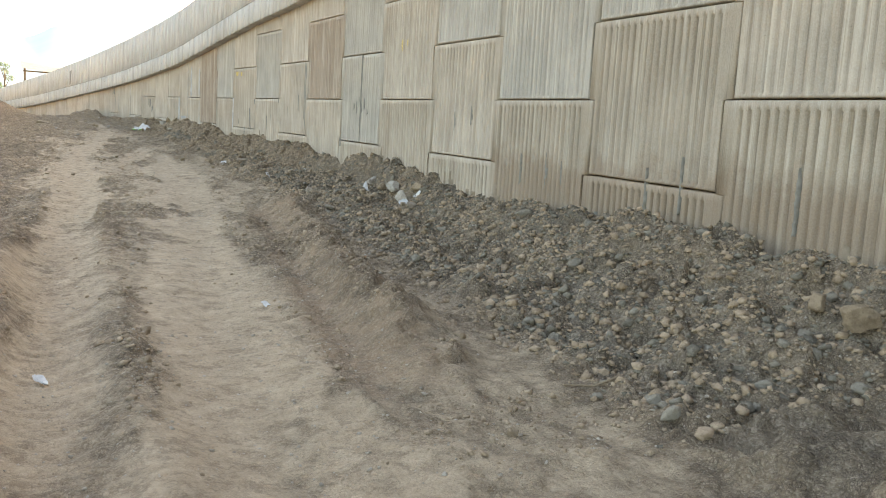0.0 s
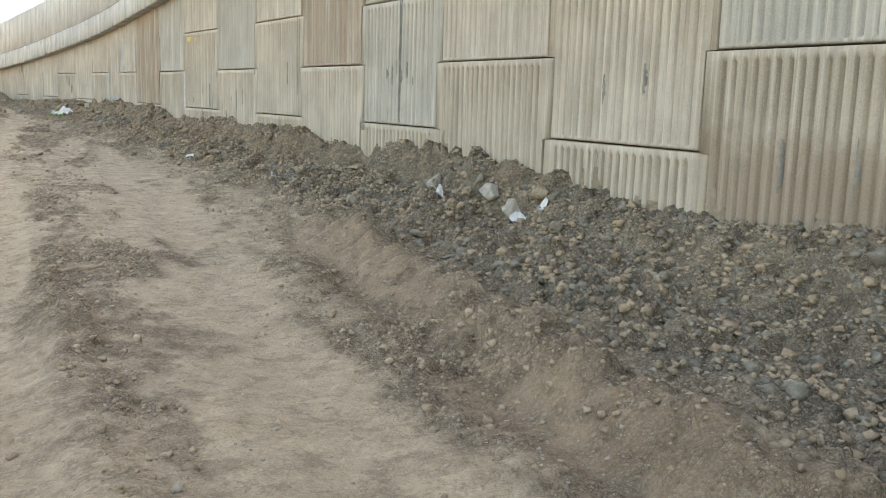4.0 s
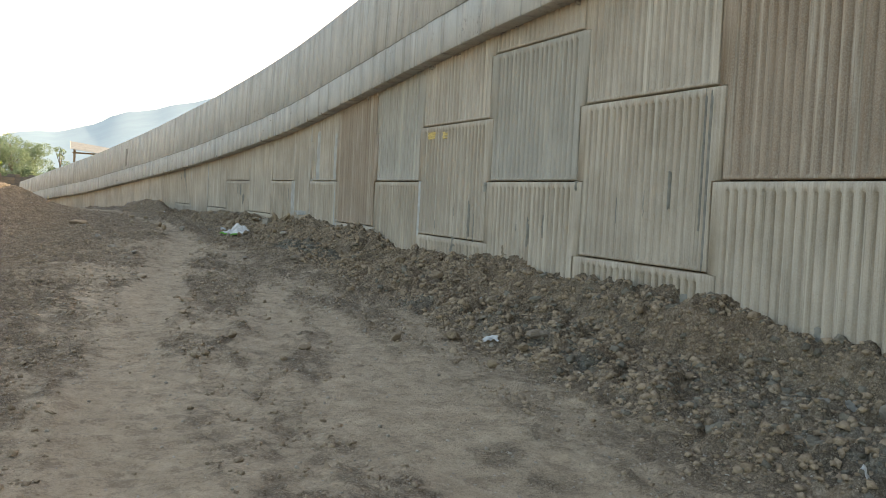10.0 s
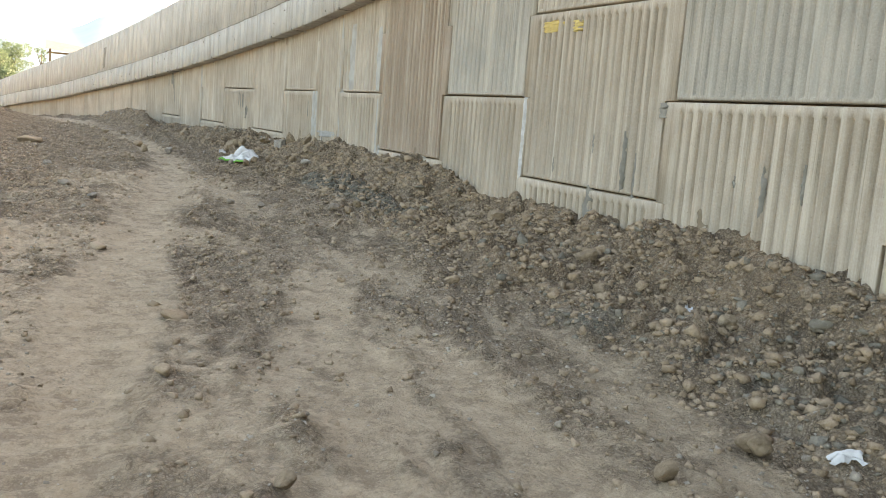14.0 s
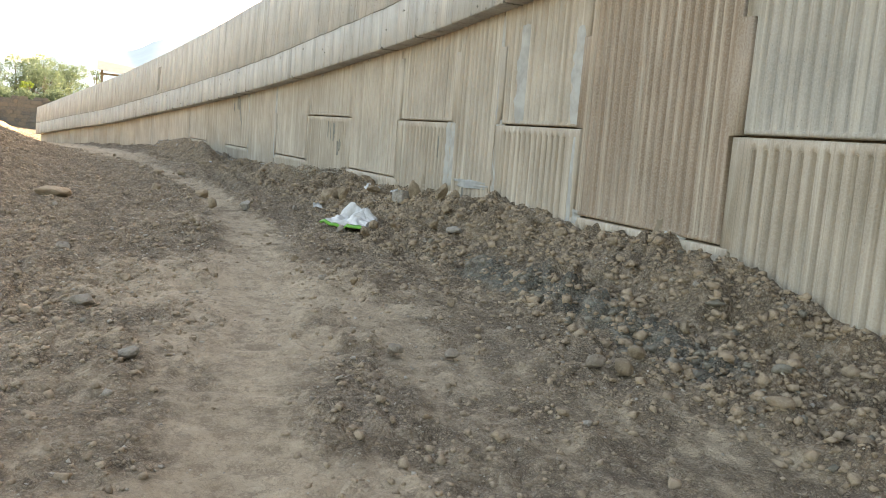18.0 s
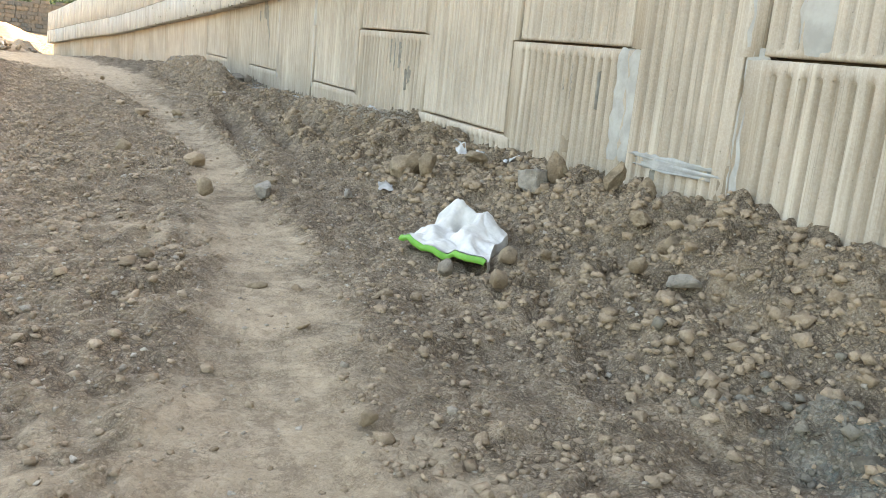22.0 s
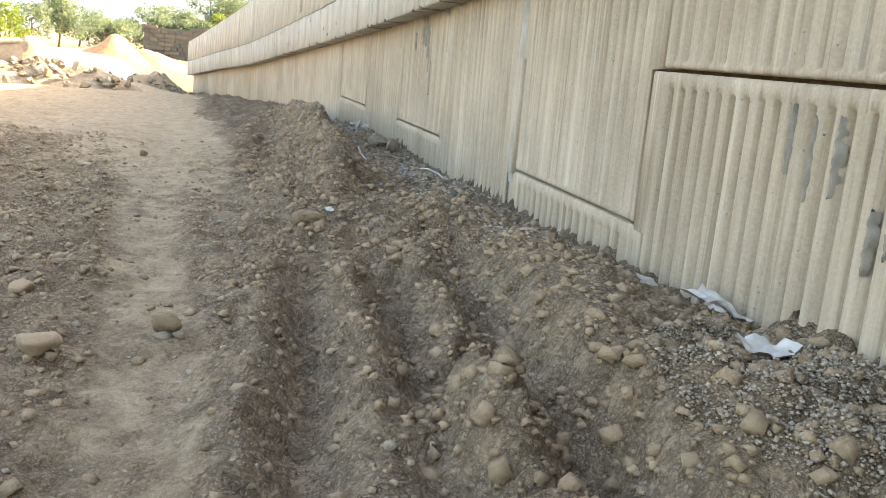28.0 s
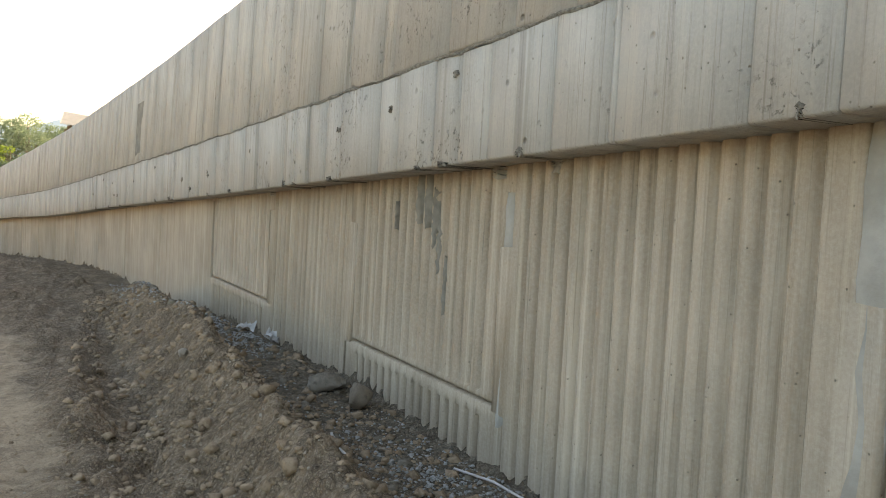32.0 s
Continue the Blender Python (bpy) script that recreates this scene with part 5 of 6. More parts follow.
# ---- rocks that can be told apart ----
ROCKS = (  # x, y, (length, width, height), turn, lift, blockiness, material, label
    (6.55, 15.6, (0.32, 0.26, 0.34), 20, 0.06, 0.8, STONE_PALE, "pinkish broken concrete lump on the berm"),
    (6.3, 13.95, (0.42, 0.28, 0.26), 35, 0.04, 0.9, STONE_PALE, "pale broken concrete lump among clods"),
    (6.18, 13.4, (0.26, 0.18, 0.34), -20, 0.05, 0.9, STONE_PALE, "pale upright concrete fragment among clods"),
    (6.36, 13.15, (0.3, 0.26, 0.22), 60, 0.05, 0.3, STONE, "rounded ochre stone on the berm"),
    (5.82, 12.2, (0.22, 0.18, 0.14), 10, 0.03, 0.6, STONE_GREY, "grey stone on the berm"),
    (5.23, 15.44, (0.22, 0.18, 0.2), 15, 0.04, 0.9, STONE_GREY, "blue-grey angular stone at the berm's edge"),
    (5.6, 13.7, (0.2, 0.16, 0.14), 75, 0.02, 0.6, STONE, "brown stone among clods"),
    (6.2, 14.3, (0.26, 0.2, 0.2), 40, 0.03, 0.5, STONE, "brown stone against the wall"),
    (1.6, 13.16, (0.44, 0.2, 0.07), 5, 0.0, 0.4, STONE, "flat pale stone sunk in the track"),
    (4.86, 3.5, (0.34, 0.3, 0.26), 5, 0.04, 0.8, STONE, "pinkish rough boulder on the berm"),
    (5.0, 3.9, (0.2, 0.16, 0.16), 45, 0.02, 0.8, STONE, "pinkish rough stone on the berm"),
    (3.71, 3.85, (0.2, 0.13, 0.1), 45, 0.0, 0.6, STONE, "brown stone at the berm's edge"),
    (2.31, 3.5, (0.09, 0.08, 0.06), 30, 0.0, 0.4, STONE, "small pale stone on the track"),
    (4.8, 22.4, (0.16, 0.14, 0.12), 10, 0.02, 0.3, STONE, "round brown stone on the dirt"),
    (6.52, 18.6, (0.2, 0.16, 0.22), 10, 0.04, 0.5, STONE_GREY, "smooth grey boulder leaning on the berm"),
    (6.45, 18.3, (0.18, 0.14, 0.14), 60, 0.03, 0.5, STONE_GREY, "grey stone on the berm"),
    (6.2, 18.9, (0.16, 0.13, 0.1), 20, 0.02, 0.6, STONE_GREY, "grey stone on the berm"),
    (6.4, 17.6, (0.24, 0.2, 0.14), 80, 0.02, 0.6, STONE, "brown stone on the berm"),
    (1.31, 18.48, (0.11, 0.09, 0.07), 20, 0.0, 0.4, STONE, "small brown stone on the track"),
    (4.82, 22.36, (0.22, 0.17, 0.14), 15, 0.02, 0.3, STONE, "round brown stone on the dirt"),
    (4.13, 22.17, (0.16, 0.14, 0.12), 50, 0.02, 0.7, STONE, "angular brown stone on the dirt"),
    (4.68, 21.21, (0.13, 0.11, 0.1), 5, 0.02, 0.4, STONE, "ochre round stone on the dirt"),
    (2.59, 22.48, (0.12, 0.1, 0.09), 35, 0.02, 0.4, STONE, "brown stone on the track"),
    (5.78, 23.15, (0.17, 0.14, 0.11), 75, 0.02, 0.3, STONE, "round grey-brown stone on the dirt"),
    (5.54, 21.89, (0.3, 0.2, 0.14), 20, 0.0, 0.7, STONE_GREY, "flat grey stone on the berm"),
    (2.14, 21.75, (0.09, 0.08, 0.06), 0, 0.0, 0.3, STONE, "small round stone on the track"),
    (2.24, 21.78, (0.1, 0.08, 0.07), 40, 0.0, 0.3, STONE, "small round stone on the track"),
    (2.87, 21.62, (0.12, 0.09, 0.06), 70, 0.0, 0.6, STONE, "flat brown stone on the track"),
    (3.16, 22.03, (0.2, 0.15, 0.07), 25, 0.0, 0.6, STONE, "flat brown stone on the track"),
    (5.19, 21.53, (0.17, 0.14, 0.12), 60, 0.02, 0.4, STONE, "brown stone at the berm's edge"),
    (6.05, 23.9, (0.2, 0.15, 0.12), 30, 0.02, 0.6, STONE, "brown stone on the berm"),
    (6.1, 25.7, (0.34, 0.22, 0.16), 15, 0.03, 0.8, STONE, "brown rock on the berm"),
    (6.38, 27.95, (0.42, 0.28, 0.2), 35, 0.03, 0.9, STONE, "red-brown broken rock on the berm"),
    (6.07, 35.9, (0.27, 0.24, 0.36), 10, 0.03, 0.35, STONE, "upright ochre boulder against the wall"),
    (5.9, 35.95, (0.42, 0.32, 0.28), 30, -0.02, 0.8, STONE_GREY, "grey rock half buried in the berm"),
    (5.27, 37.2, (0.48, 0.36, 0.40), 20, 0.0, 0.75, STONE, "large ochre boulder half buried in clods"),
    (5.36, 36.95, (0.22, 0.18, 0.32), 50, 0.0, 0.7, STONE, "pointed grey-brown stone beside a boulder"),
    (6.25, 35.3, (0.259, 0.144, 0.288), 20, 0.0, 0.95, STONE, "broken grey concrete lump by the wall"),
    (6.3, 34.95, (0.173, 0.144, 0.245), -30, 0.0, 0.8, STONE, "ochre stone wedged by the wall"),
    (6.06, 34.6, (0.245, 0.187, 0.144), 60, 0.0, 0.8, STONE, "grey rock on the berm"),
    (5.85, 36.98, (0.331, 0.216, 0.144), 20, 0.0, 0.9, STONE, "broken grey mortar slab by the wall"),
    (5.98, 36.7, (0.36, 0.202, 0.115), -15, 0.0, 0.9, STONE, "broken grey mortar slab by the wall"),
    (3.46, 36.54, (0.17, 0.14, 0.2), 20, 0.04, 0.3, STONE, "round brown stone on the track"),
    (4.0, 36.86, (0.18, 0.14, 0.1), 75, 0.0, 0.4, STONE, "brown stone on the dirt"),
    (3.9, 36.55, (0.28, 0.2, 0.16), 35, 0.02, 0.8, STONE_GREY, "pale grey flat stone on the dirt"),
    (3.45, 41.2, (0.16, 0.13, 0.12), 15, 0.02, 0.5, STONE, "rounded brown stone on the path"),
    (4.24, 43.72, (0.12, 0.09, 0.1), 40, 0.02, 0.4, STONE, "pale upright stone on the dirt"),
    (4.59, 36.55, (0.13, 0.1, 0.12), 70, 0.02, 0.7, STONE_GREY, "small grey pointed stone on the dirt"),
    (6.05, 34.25, (0.2, 0.16, 0.16), 10, 0.02, 0.6, STONE, "brown stone on the berm"),
    (5.02, 29.1, (0.16, 0.14, 0.13), 80, 0.02, 0.4, STONE, "round brown stone on the dirt"),
    (3.48, 37.83, (0.3, 0.24, 0.18), 30, 0.02, 0.7, CLOD_BROWN, "large dry brown clod"),
    (5.06, 34.44, (0.17, 0.14, 0.13), 20, 0.02, 0.4, STONE, "brown stone beside a sack"),
    (4.85, 34.06, (0.18, 0.13, 0.16), 80, 0.02, 0.4, STONE, "brown stone on the dirt"),
    (5.3, 34.42, (0.12, 0.1, 0.09), 30, 0.02, 0.4, STONE, "brown stone on the dirt"),
    (4.66, 34.4, (0.15, 0.13, 0.12), 30, 0.02, 0.5, STONE_GREY, "grey stone beside a sack"),
    (5.62, 33.9, (0.16, 0.14, 0.13), 0, 0.02, 0.4, STONE, "brown stone on the berm"),
    (5.78, 33.7, (0.25, 0.16, 0.12), 120, 0.02, 0.6, STONE_GREY, "grey stone on the berm"),
    (4.19, 34.0, (0.12, 0.1, 0.07), 20, 0.0, 0.6, STONE, "flat brown stone on the dirt"),
    (4.37, 34.01, (0.1, 0.08, 0.07), 60, 0.0, 0.4, STONE, "small brown stone on the dirt"),
    (3.01, 34.58, (0.13, 0.1, 0.08), 10, 0.0, 0.4, STONE, "pale stone on the track"),
    (2.94, 34.44, (0.14, 0.1, 0.07), 50, 0.0, 0.4, STONE, "pale stone on the track"),
    (3.06, 34.37, (0.12, 0.1, 0.07), 90, 0.0, 0.4, STONE, "pale stone on the track"),
    (3.59, 34.36, (0.16, 0.1, 0.05), 10, 0.0, 0.6, STONE, "flat stone on the track"),
    (2.85, 38.41, (0.22, 0.16, 0.16), 40, 0.02, 0.6, STONE, "brown stone on the dirt"),
    (1.79, 32.68, (0.16, 0.12, 0.1), 15, 0.0, 0.4, STONE_GREY, "pale stone on the dirt"),
    (1.99, 30.93, (0.2, 0.15, 0.12), 30, 0.0, 0.5, STONE_GREY, "pale stone on the dirt"),
    (4.51, 30.62, (0.14, 0.1, 0.1), 60, 0.02, 0.7, STONE, "angular brown stone on the dirt"),
    (3.96, 31.32, (0.1, 0.08, 0.08), 10, 0.02, 0.5, STONE, "small stone on the dirt"),
    (3.76, 32.64, (0.09, 0.08, 0.07), 45, 0.02, 0.3, STONE, "small dark stone on the dirt"),
    (2.24, 29.54, (0.15, 0.12, 0.09), 20, 0.0, 0.4, STONE_GREY, "pale stone on the dirt"),
    (3.74, 29.63, (0.14, 0.11, 0.1), 0, 0.02, 0.6, STONE_GREY, "grey stone on the dirt"),
    (4.1, 29.58, (0.15, 0.12, 0.09), 40, 0.02, 0.6, STONE_GREY, "grey stone on the dirt"),
    (4.87, 29.16, (0.17, 0.14, 0.11), 10, 0.02, 0.4, STONE_GREY, "grey stone in the damp dirt"),
    (5.15, 29.16, (0.16, 0.13, 0.11), 70, 0.02, 0.4, STONE, "brown stone in the damp dirt"),
    (5.89, 29.68, (0.22, 0.16, 0.12), 20, 0.02, 0.7, STONE, "brown stone on the berm"),
    (6.35, 32.3, (0.2, 0.16, 0.14), 20, 0.02, 0.4, STONE, "brown stone against the wall"),
    (6.3, 31.3, (0.16, 0.14, 0.12), 80, 0.02, 0.4, STONE, "brown stone against the wall"),
    (1.49, 36.88, (0.6, 0.4, 0.2), 10, 0.0, 0.4, CLOD_BROWN, "large dark clod of earth"),
    (5.73, 38.05, (0.115, 0.086, 0.115), 10, 0.0, 0.7, STONE, "pinkish stone on the berm"),
    (5.46, 42.65, (0.24, 0.15, 0.07), 35, 0.0, 0.9, STONE_PALE, "pale flat slab on the berm"),
    (5.72, 42.8, (0.12, 0.1, 0.1), 0, 0.02, 0.6, STONE_PALE, "pale stone by the wall"),
    (4.06, 43.1, (0.27, 0.16, 0.14), 5, 0.0, 0.35, STONE, "smooth brown stone in the rut"),
    (3.04, 40.8, (0.2, 0.16, 0.12), 20, 0.02, 0.8, CLOD_BROWN, "large dry brown clod"),
    (2.77, 41.47, (0.15, 0.12, 0.09), 60, 0.02, 0.8, CLOD_BROWN, "large dry brown clod"),
    (2.38, 46.7, (0.11, 0.09, 0.09), 20, 0.02, 0.5, STONE, "small dark stone on the road"),
    (4.95, 48.35, (0.4, 0.28, 0.24), 40, 0.0, 0.85, STONE_GREY, "pale brown broken block by the wall"),
    (5.08, 47.95, (0.22, 0.2, 0.24), 10, 0.03, 0.6, STONE_GREY, "grey stone by the wall"),
    (5.35, 45.45, (0.12, 0.09, 0.08), 10, 0.03, 0.8, STONE_PALE, "white concrete lump by the wall"),
    (3.96, 48.72, (0.12, 0.08, 0.1), 30, 0.03, 0.9, STONE_PALE, "pale stone on the ridge"),
)
for i, (rx, ry, rs, rt, rl, rb, rm, rlabel) in enumerate(ROCKS):
    rock(rx, ry, rs, rm, 700 + i, rlabel, turn=rt, lift=rl, blocky=rb)

# ---- litter ----
WHITE = plain_material("dusty_white_plastic", (0.42, 0.405, 0.375), (0.58, 0.565, 0.535), 9, 0.5, 0.4)
GREEN = plain_material("green_plastic", (0.08, 0.25, 0.03), (0.13, 0.34, 0.05), 6, 0.5, 0.3)
PAPER = plain_material("soiled_paper", (0.40, 0.39, 0.37), (0.56, 0.55, 0.53), 14, 0.8, 0.3)
YELLOW = plain_material("yellow_paint", (0.46, 0.34, 0.13), (0.56, 0.41, 0.14), 20, 0.8)
DARK_PATCH = plain_material("dark_filler", (0.17, 0.16, 0.135), (0.25, 0.235, 0.20), 10, 0.9, 0.5)


def build_sack():
    """A crumpled white woven sack lying open, its green hem turned to the road."""
    root = new("sack")
    base = float(laid(np.array([5.0]), np.array([35.0]), "z")[0][0]) - 0.10
    tagged(root, "crumpled white woven plastic sack with a green hem", "sack")
    n = 40
    u, v = np.meshgrid(np.linspace(0, 1, n), np.linspace(0, 1, n))
    left, front, right, back = (np.array(p) for p in ((4.58, 35.12), (4.94, 34.43), (5.25, 34.87), (5.02, 35.36)))
    p = ((1 - u) * (1 - v))[..., None] * left + (u * (1 - v))[..., None] * front + (u * v)[..., None] * right + ((1 - u) * v)[..., None] * back
    x, y = p[..., 0], p[..., 1]
    peak = np.exp(-((u - 0.22)**2 / 0.05 + (v - 0.88)**2 / 0.06)) + 0.8 * np.exp(-((u - 0.72)**2 / 0.05 + (v - 0.9)**2 / 0.09))
    spine = np.exp(-((u - 0.95 + 0.5 * v)**2) / 0.015) * step(v, 0.1, 0.5)
    crease = np.abs(fbm(u * 2.2 + v * 1.3, v * 2.4 - u, 1.0, 2, 33)) + 0.5 * np.abs(fbm(u * 4.5 - v * 2, v * 3.6 + u, 1.0, 2, 37))
    z = base + 0.05 + 0.05 * step(v, 0.05, 0.5) + 0.17 * peak + 0.05 * spine + 0.10 * crease + 0.03 * np.abs(fbm(u * 9 + v * 3, v * 7 - u * 4, 1.0, 2, 41))
    z = z - 0.2 * np.exp(-((u - 0.44)**2 + (v - 0.72)**2) / 0.012)
    x = x + fbm(u * 2.4, v * 2.4, 1.0, 2, 34) * 0.09
    y = y + fbm(u * 2.4 + 5, v * 2.4, 1.0, 2, 35) * 0.09
    top = np.stack([x, y, z], -1)
    low = top - np.array([0, 0, 0.006])
    f = grid_faces(n, n)
    mesh_object("cloth", np.concatenate([top.reshape(-1, 3), low.reshape(-1, 3)]), np.concatenate([f, f[:, ::-1] + n * n]), WHITE, root, smooth=True)
    hem = top[0]
    wav = 0.015 * np.sin(np.linspace(0, 19, n))
    out = np.array([-0.8, -0.42, 0.0])
    rows = [hem + np.array([0, 0, -0.006]), hem + out * 0.01 + np.array([0, 0, -0.012]), hem + out[None] * (0.03 + 0.7 * wav[:, None]) + np.array([0, 0, -0.028]), hem + out * 0.015 + np.array([0, 0, -0.045])]
    mesh_object("hem", np.concatenate(rows), grid_faces(n, 4), GREEN, root, smooth=True, label="bright green hem of the sack")
    under = top[:, -1]
    rows = [under, under + np.array([0.01, 0.0, -0.06]), np.stack([under[:, 0] - 0.04, under[:, 1], under[:, 2] * 0 + base - 0.03], -1)]
    mesh_object("side", np.concatenate(rows), grid_faces(n, 3), WHITE, root, smooth=True)


build_sack()
heap(5.72, 39.95, 0.42, 0.75, 0.16, 8, GRAVEL, 47, "small heap of pale grey gravel against the wall", 0.06)
scatter("heap_gravel", 9000, lambda x, y: (np.hypot((x - 5.72) / 0.5, (y - 39.95) / 0.85) < 1) * 1.0, (0.0055, 0.3, 0.012), GRAVEL, 48, "pale grey gravel spilt against the wall", area=(5.2, 6.1, 39.0, 41.0), sunk=-0.6)

for i, (lx, ly, lw, ll, lt, lz, lmat, llabel) in enumerate((
        (6.04, 14.64, 0.07, 0.13, 20, 0.10, PAPER, "scrap of white paper standing in clods"), (6.24, 18.66, 0.08, 0.14, 60, 0.08, PAPER, "torn white paper scrap on the dirt"),
        (5.01, 17.55, 0.09, 0.06, 10, 0.02, WHITE, "small white plastic scrap on the dirt"), (5.14, 22.13, 0.16, 0.05, -30, 0.01, PAPER, "folded strip of white paper on the dirt"),
        (6.2, 24.5, 0.13, 0.05, 10, 0.01, PAPER, "flat piece of white card on the berm"), (6.3, 13.0, 0.14, 0.07, 0, 0.03, WHITE, "white plastic scrap on the berm"),
        (6.2, 13.3, 0.12, 0.16, 20, 0.1, PAPER, "crumpled pale plastic sheet on the berm"), (5.94, 41.02, 0.14, 0.3, 30, 0.10, PAPER, "torn white paper sheet by the wall"),
        (5.78, 40.34, 0.2, 0.2, 50, 0.08, PAPER, "crumpled white paper sheet by the wall"), (5.78, 41.5, 0.12, 0.04, 20, 0.03, PAPER, "white paper strip by the wall"),
        (6.18, 36.98, 0.13, 0.09, 20, 0.03, PAPER, "torn white card by the wall"), (5.98, 37.25, 0.2, 0.06, 60, 0.02, PAPER, "torn white card by the wall"),
        (5.98, 37.75, 0.1, 0.06, 10, 0.03, PAPER, "white paper scrap by the wall"), (6.0, 37.95, 0.09, 0.06, 80, 0.03, PAPER, "white paper scrap by the wall"),
        (4.96, 36.8, 0.14, 0.05, 10, 0.03, PAPER, "dirty white plastic scrap in clods"), (4.2, 43.3, 0.05, 0.04, 10, 0.01, PAPER, "white paper scrap in the rut"),
        (5.9, 40.95, 0.1, 0.08, 10, 0.03, PAPER, "white paper scrap by the wall"), (4.95, 50.4, 0.5, 0.16, 75, 0.05, PAPER, "torn white paper heap by the wall"),
        (4.85, 51.2, 0.4, 0.2, 60, 0.05, PAPER, "torn white paper heap by the wall"), (-2.2, 20.5, 0.4, 0.12, 10, 0.03, WHITE, "pale plastic scrap on the dirt"),
        (0.2, 5.2, 0.04, 0.12, 30, 0.02, PAPER, "white paper scrap in the track"), (1.95, 6.8, 0.05, 0.06, 30, 0.02, PAPER, "small white scrap on the track"))):
    c, s = math.cos(radians(lt)), math.sin(radians(lt))
    pts = [(lx + a * lw / 2 * c - b * ll / 2 * s, ly + a * lw / 2 * s + b * ll / 2 * c, 0.0 if b < 0 else lz) for a, b in ((-1, -1), (1, -1), (1, 1), (-1, 1))]
    sheet("paper_scrap", pts, 9, 0.16 * max(lw, ll), lmat, 60 + i, llabel, "litter")


def twig(pts, r, label, mat):
    cu = bpy.data.curves.new("twig", "CURVE")
    cu.dimensions, cu.bevel_depth, cu.bevel_resolution = "3D", r, 2
    sp = cu.splines.new("POLY")
    sp.points.add(len(pts) - 1)
    for q, (px, py, pz) in zip(sp.points, pts):
        q.co = (px, py, float(ground(np.array([px]), np.array([py]))[0]) + pz, 1)
    cu.materials.append(mat)
    tagged(new("cord", cu), label, "cord")


twig([(4.62, 46.9, 0.02), (4.6, 46.84, 0.10), (4.63, 46.78, 0.04), (4.68, 46.66, 0.03)], 0.008, "pale bent plastic cord on the dirt", WHITE)
twig([(5.25, 46.6, 0.02), (5.3, 46.2, 0.05), (5.36, 45.9, 0.03), (5.38, 45.6, 0.03)], 0.007, "white plastic cord along the wall's foot", WHITE)
twig([(3.05, 4.1, 0.02), (3.2, 4.0, 0.03), (3.32, 3.93, 0.02)], 0.008, "pale thin stick on the dirt", TIMBER)


# ---- mortar, filler and paint on the wall ----
def patch(name, s0, s1, z0, z1, mat, seed, out=0.004, taper=1.0, ragged=0.3, soft=False):
    """A smear with a ragged outline lying on the wall's face; heights above the joint line."""
    rng = np.random.RandomState(seed)
    n = 14
    t = np.linspace(0, 1, n)
    rows = []
    mid, half = (s0 + s1) / 2, (s1 - s0) / 2
    for k, q in enumerate(t):
        a = half * (1 + (taper - 1) * q) * (1 + ragged * rng.uniform(-1, 1))
        b = half * (1 + (taper - 1) * q) * (1 + ragged * rng.uniform(-1, 1))
        if soft:
            a, b = a * max(0.12, math.sin(math.pi * (0.04 + 0.92 * q)))**0.6, b * max(0.12, math.sin(math.pi * (0.04 + 0.92 * q)))**0.6
        elif k in (0, n - 1):
            a, b = a * 0.6, b * 0.6
        ss = np.linspace(mid - a, mid + b, 5)
        z = joint_z(mid) + z0 + (z1 - z0) * q + rng.uniform(-0.01, 0.01, 5)
        d = np.array([-0.03, out, out + 0.004, out, -0.03])
        x, y = arc(ss, d)
        rows.append(np.stack([x, y, z], -1))
    return mesh_object(name, np.concatenate(rows), grid_faces(5, n)[:, ::-1], mat, WALL, smooth=True)


for i, (a, b, lo, hi, mat, tp) in enumerate((
        (33.78, 34.12, 0.03, 1.15, MORTAR, 1.0), (32.66, 32.92, 0.03, 1.05, MORTAR, 0.5), (32.64, 32.78, -1.1, -0.03, MORTAR, 1.0),
        (34.28, 34.50, -1.0, 0.05, MORTAR, 1.0), (34.45, 35.6, -0.84, -0.73, LIME, 1.0), (35.52, 35.74, -0.85, 0.0, MORTAR, 0.9),
        (34.38, 34.52, 0.05, 1.3, MORTAR, 1.0), (18.36, 18.5, -1.05, -0.86, DARK_PATCH, 1.0), (28.27, 28.33, -0.95, 0.0, PAPER, 1.0),
        (44.30, 44.46, -1.0, 1.0, MORTAR, 0.9), (35.66, 35.9, -0.86, 0.0, MORTAR, 0.8), (46.5, 46.62, -1.0, 0.3, MORTAR, 0.8), (32.5, 32.66, -0.98, -0.84, MORTAR, 1.0), (30.9, 31.2, -0.98, -0.86, MORTAR, 1.0),
        (23.42, 23.5, -0.12, 0.0, DARK_PATCH, 1.3), (25.8, 25.95, -0.16, -0.02, DARK_PATCH, 1.4))):
    patch("mortar_smear", a, b, lo, hi, mat, 900 + i, 0.03 if mat is LIME else 0.006)
rngm = np.random.RandomState(17)
for i in range(34):
    a = rngm.uniform(4, 13) if i < 22 else rngm.uniform(13, 40)
    w, low = rngm.uniform(0.08, 0.4), np.interp(a, FOOT_S, FOOT_Z) - joint_z(a)
    patch("mud_splash", a - w / 2, a + w / 2, low - 0.15, low + rngm.uniform(0.08, 0.4), MUD if i % 3 else DARK_PATCH, 870 + i, 0.003, 0.35, 0.5)
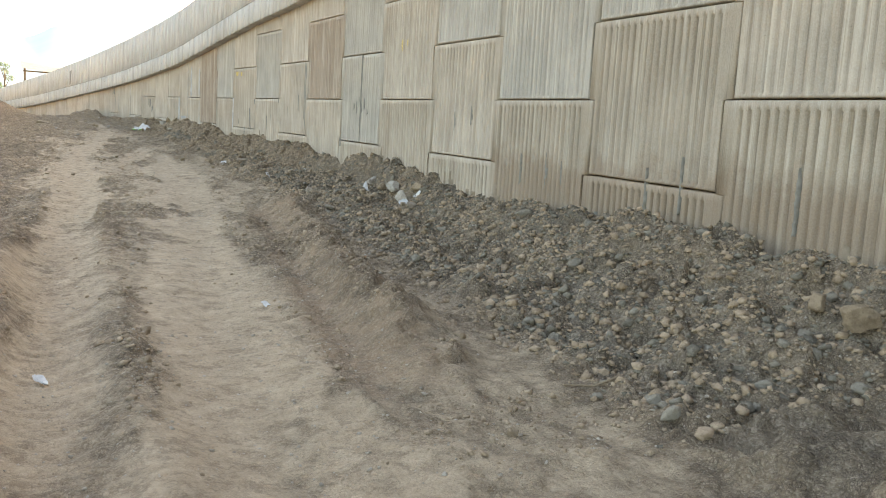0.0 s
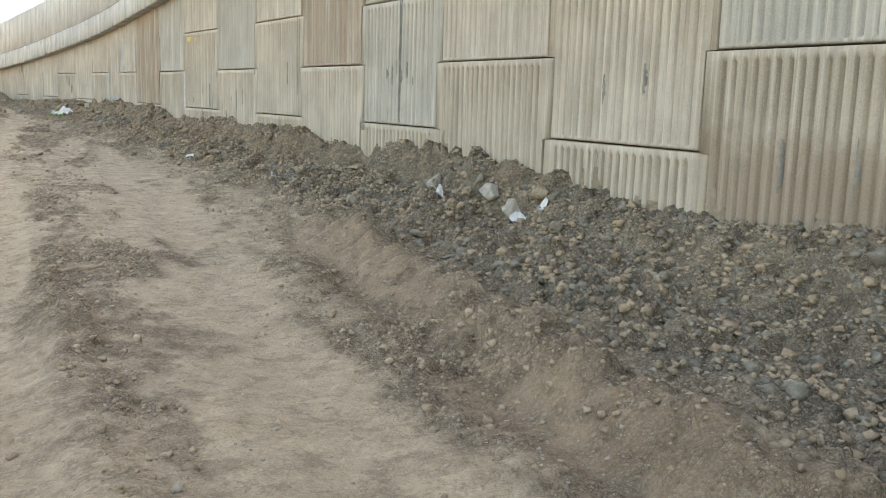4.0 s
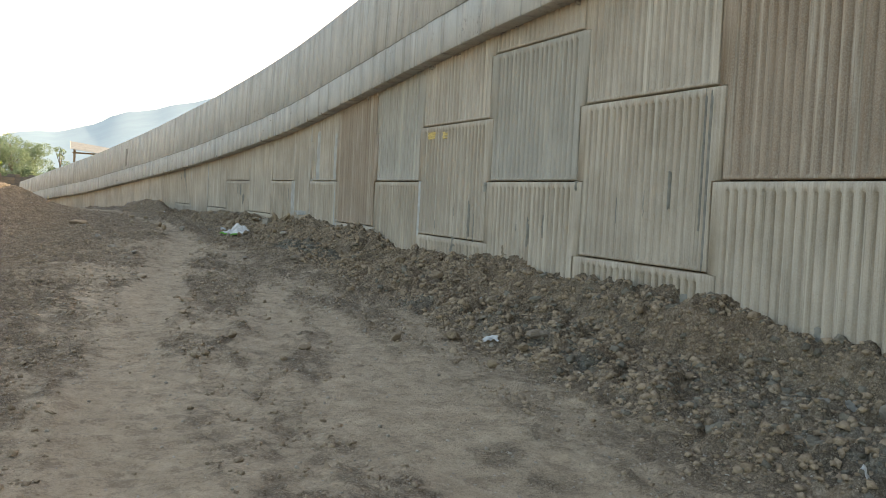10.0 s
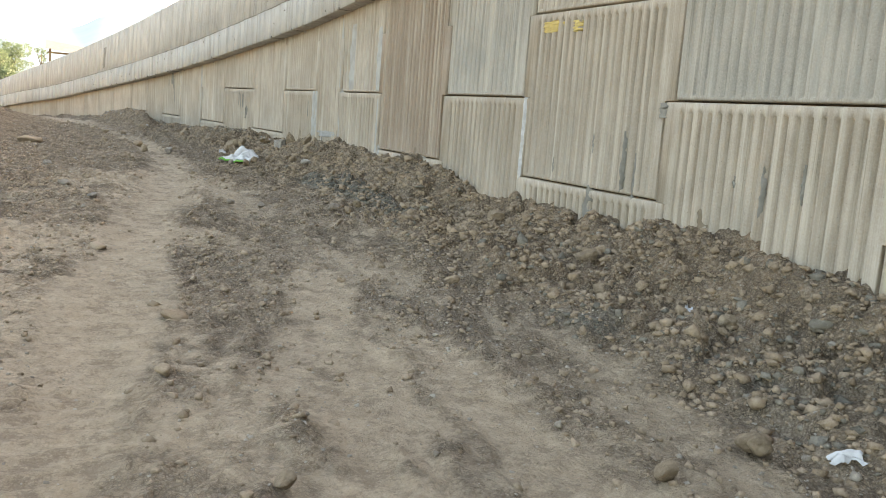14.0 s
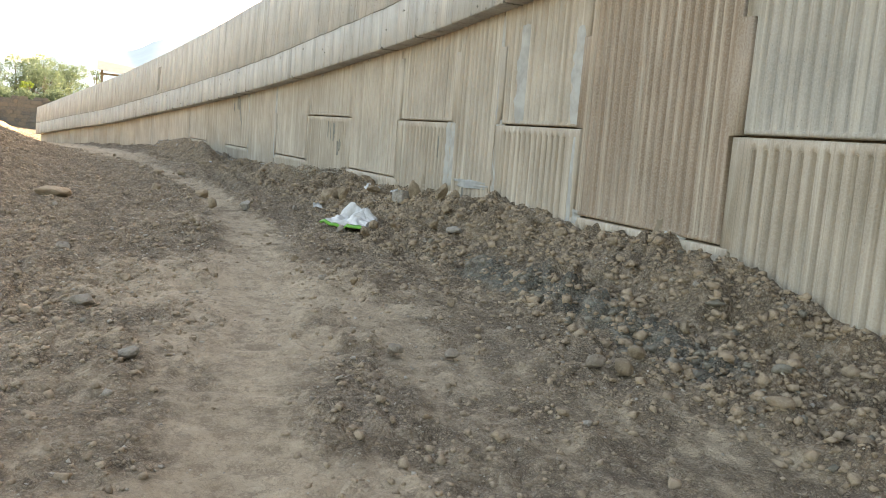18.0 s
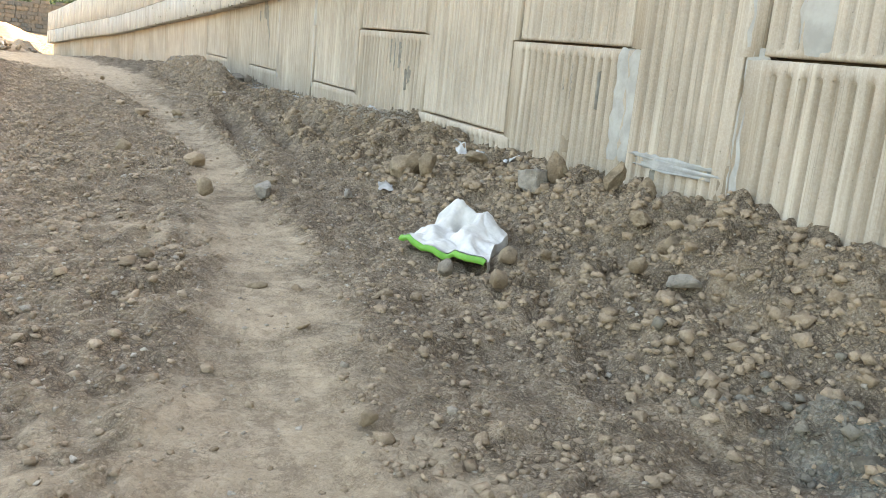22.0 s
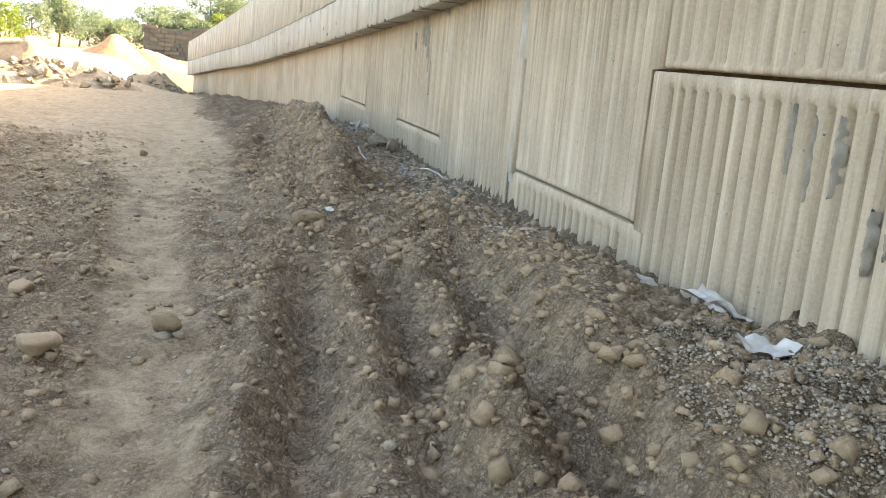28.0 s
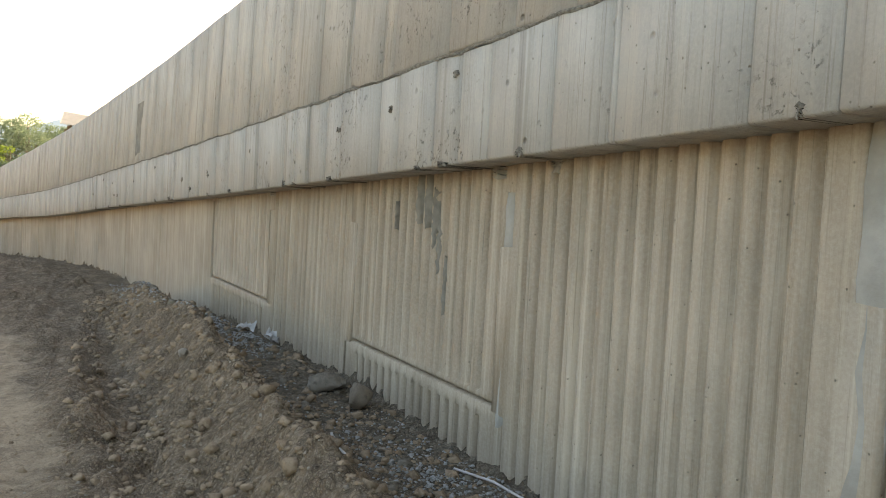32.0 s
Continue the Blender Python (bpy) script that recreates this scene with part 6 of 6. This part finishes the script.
for i, (a, lo, hi, w) in enumerate((
        (17.0, -0.20, 0.02, 0.05), (17.15, -0.28, -0.1, 0.04), (17.3, -0.15, 0.05, 0.05), (17.45, -0.3, -0.05, 0.04), (17.62, -0.22, -0.08, 0.05), (16.8, -0.32, -0.2, 0.04),
        (26.2, -0.95, -0.5, 0.05), (26.4, -0.9, -0.3, 0.06), (26.9, -0.55, -0.35, 0.04), (27.6, -0.8, -0.65, 0.04), (24.2, -0.75, -0.45, 0.05), (24.6, -0.9, -0.5, 0.05), (24.9, -0.7, -0.6, 0.05),
        (21.7, -0.3, 0.1, 0.05), (22.1, -0.4, -0.1, 0.04), (22.6, -0.5, -0.2, 0.05), (36.5, -0.45, -0.15, 0.045), (36.62, -0.4, -0.28, 0.04), (36.1, -0.5, -0.2, 0.035),
        (40.6, -0.45, -0.12, 0.05), (40.75, -0.5, -0.14, 0.05), (40.9, -0.4, -0.1, 0.05), (40.35, -0.7, -0.45, 0.05), (40.25, -0.62, -0.4, 0.05),
        (47.66, 0.06, 0.40, 0.12), (47.54, 0.04, 0.44, 0.12), (47.44, -0.08, 0.3, 0.09), (47.36, -0.24, 0.1, 0.1), (47.26, -0.48, -0.12, 0.08), (48.0, 0.0, 0.2, 0.03),
        (12.0, -0.4, -0.1, 0.04), (12.6, -0.5, -0.2, 0.04), (9.2, -1.1, -0.8, 0.05), (9.6, -1.2, -0.7, 0.05), (10.3, -1.2, -0.75, 0.05), (10.7, -1.1, -0.8, 0.04), (6.8, -1.2, -0.6, 0.05), (7.4, -1.3, -0.75, 0.05), (5.2, -1.2, -0.6, 0.06), (5.6, -1.0, -0.55, 0.05))):
    patch("filler_mark", a - w / 2, a + w / 2, lo, hi, DARK_PATCH, 940 + i, 0.002, 0.8, 0.6, True)
for i, (a, lo, hi, w) in enumerate(((17.22, -0.9, 0.92, 0.014), (17.17, -0.9, 0.92, 0.010), (21.12, -0.9, 0.9, 0.05), (21.2, -0.5, 0.92, 0.03))):
    patch("crack", a - w / 2, a + w / 2, lo, hi, DARK_PATCH, 1020 + i, 0.003, 1.0, 0.2)
for i, (a, b, lo, hi) in enumerate(((15.0, 15.12, 0.92, 1.12), (14.75, 14.85, 1.0, 1.1), (4.6, 5.0, 0.98, 1.05), (4.3, 4.5, 1.02, 1.14), (3.9, 4.1, 1.0, 1.15), (27.7, 28.1, 0.72, 0.84), (27.3, 27.5, 0.7, 0.82), (49.6, 49.9, 0.3, 0.36))):
    patch("paint_mark", a, b, lo, hi, YELLOW, 990 + i, 0.003, 1.0, 0.4)


rngc = np.random.RandomState(29)
for i in range(46):
    a = rngc.uniform(33, 62)
    w, h = rngc.uniform(0.03, 0.14), rngc.uniform(0.015, 0.05)
    q = edge_z(np.array([a]))[0] - joint_z(a)
    lo = q + (0.0 if i % 2 else rngc.uniform(0.05, 0.5))
    ob = patch("chip", a - w / 2, a + w / 2, lo, lo + h, JOINT, 1100 + i, 0.254, 1.0, 0.5)
    ob.parent = bpy.data.objects["barrier"]
for i in range(22):
    a = rngc.uniform(20, 52)
    q = edge_z(np.array([a]))[0] - joint_z(a)
    ob = patch("mortar_drip", a - 0.05, a + 0.06, q - rngc.uniform(0.02, 0.07), q + 0.01, MORTAR, 1160 + i, 0.02, 1.2, 0.6)


def build_blockout():
    """Unfinished dark slot in the parapet."""
    rows = []
    rng = np.random.RandomState(3)
    for q in np.linspace(0, 1, 9):
        ss = np.array([56.0 + rng.uniform(-0.03, 0.03), 56.2, 56.42 + rng.uniform(-0.03, 0.03)])
        z = edge_z(ss) + 0.68 + 0.85 * q
        x, y = arc(ss, 0.238 - 0.022 * q)
        rows.append(np.stack([x, y, z], -1))
    ob = mesh_object("slot", np.concatenate(rows), grid_faces(3, 9)[:, ::-1], DARK_PATCH, bpy.data.objects["barrier"])


build_blockout()
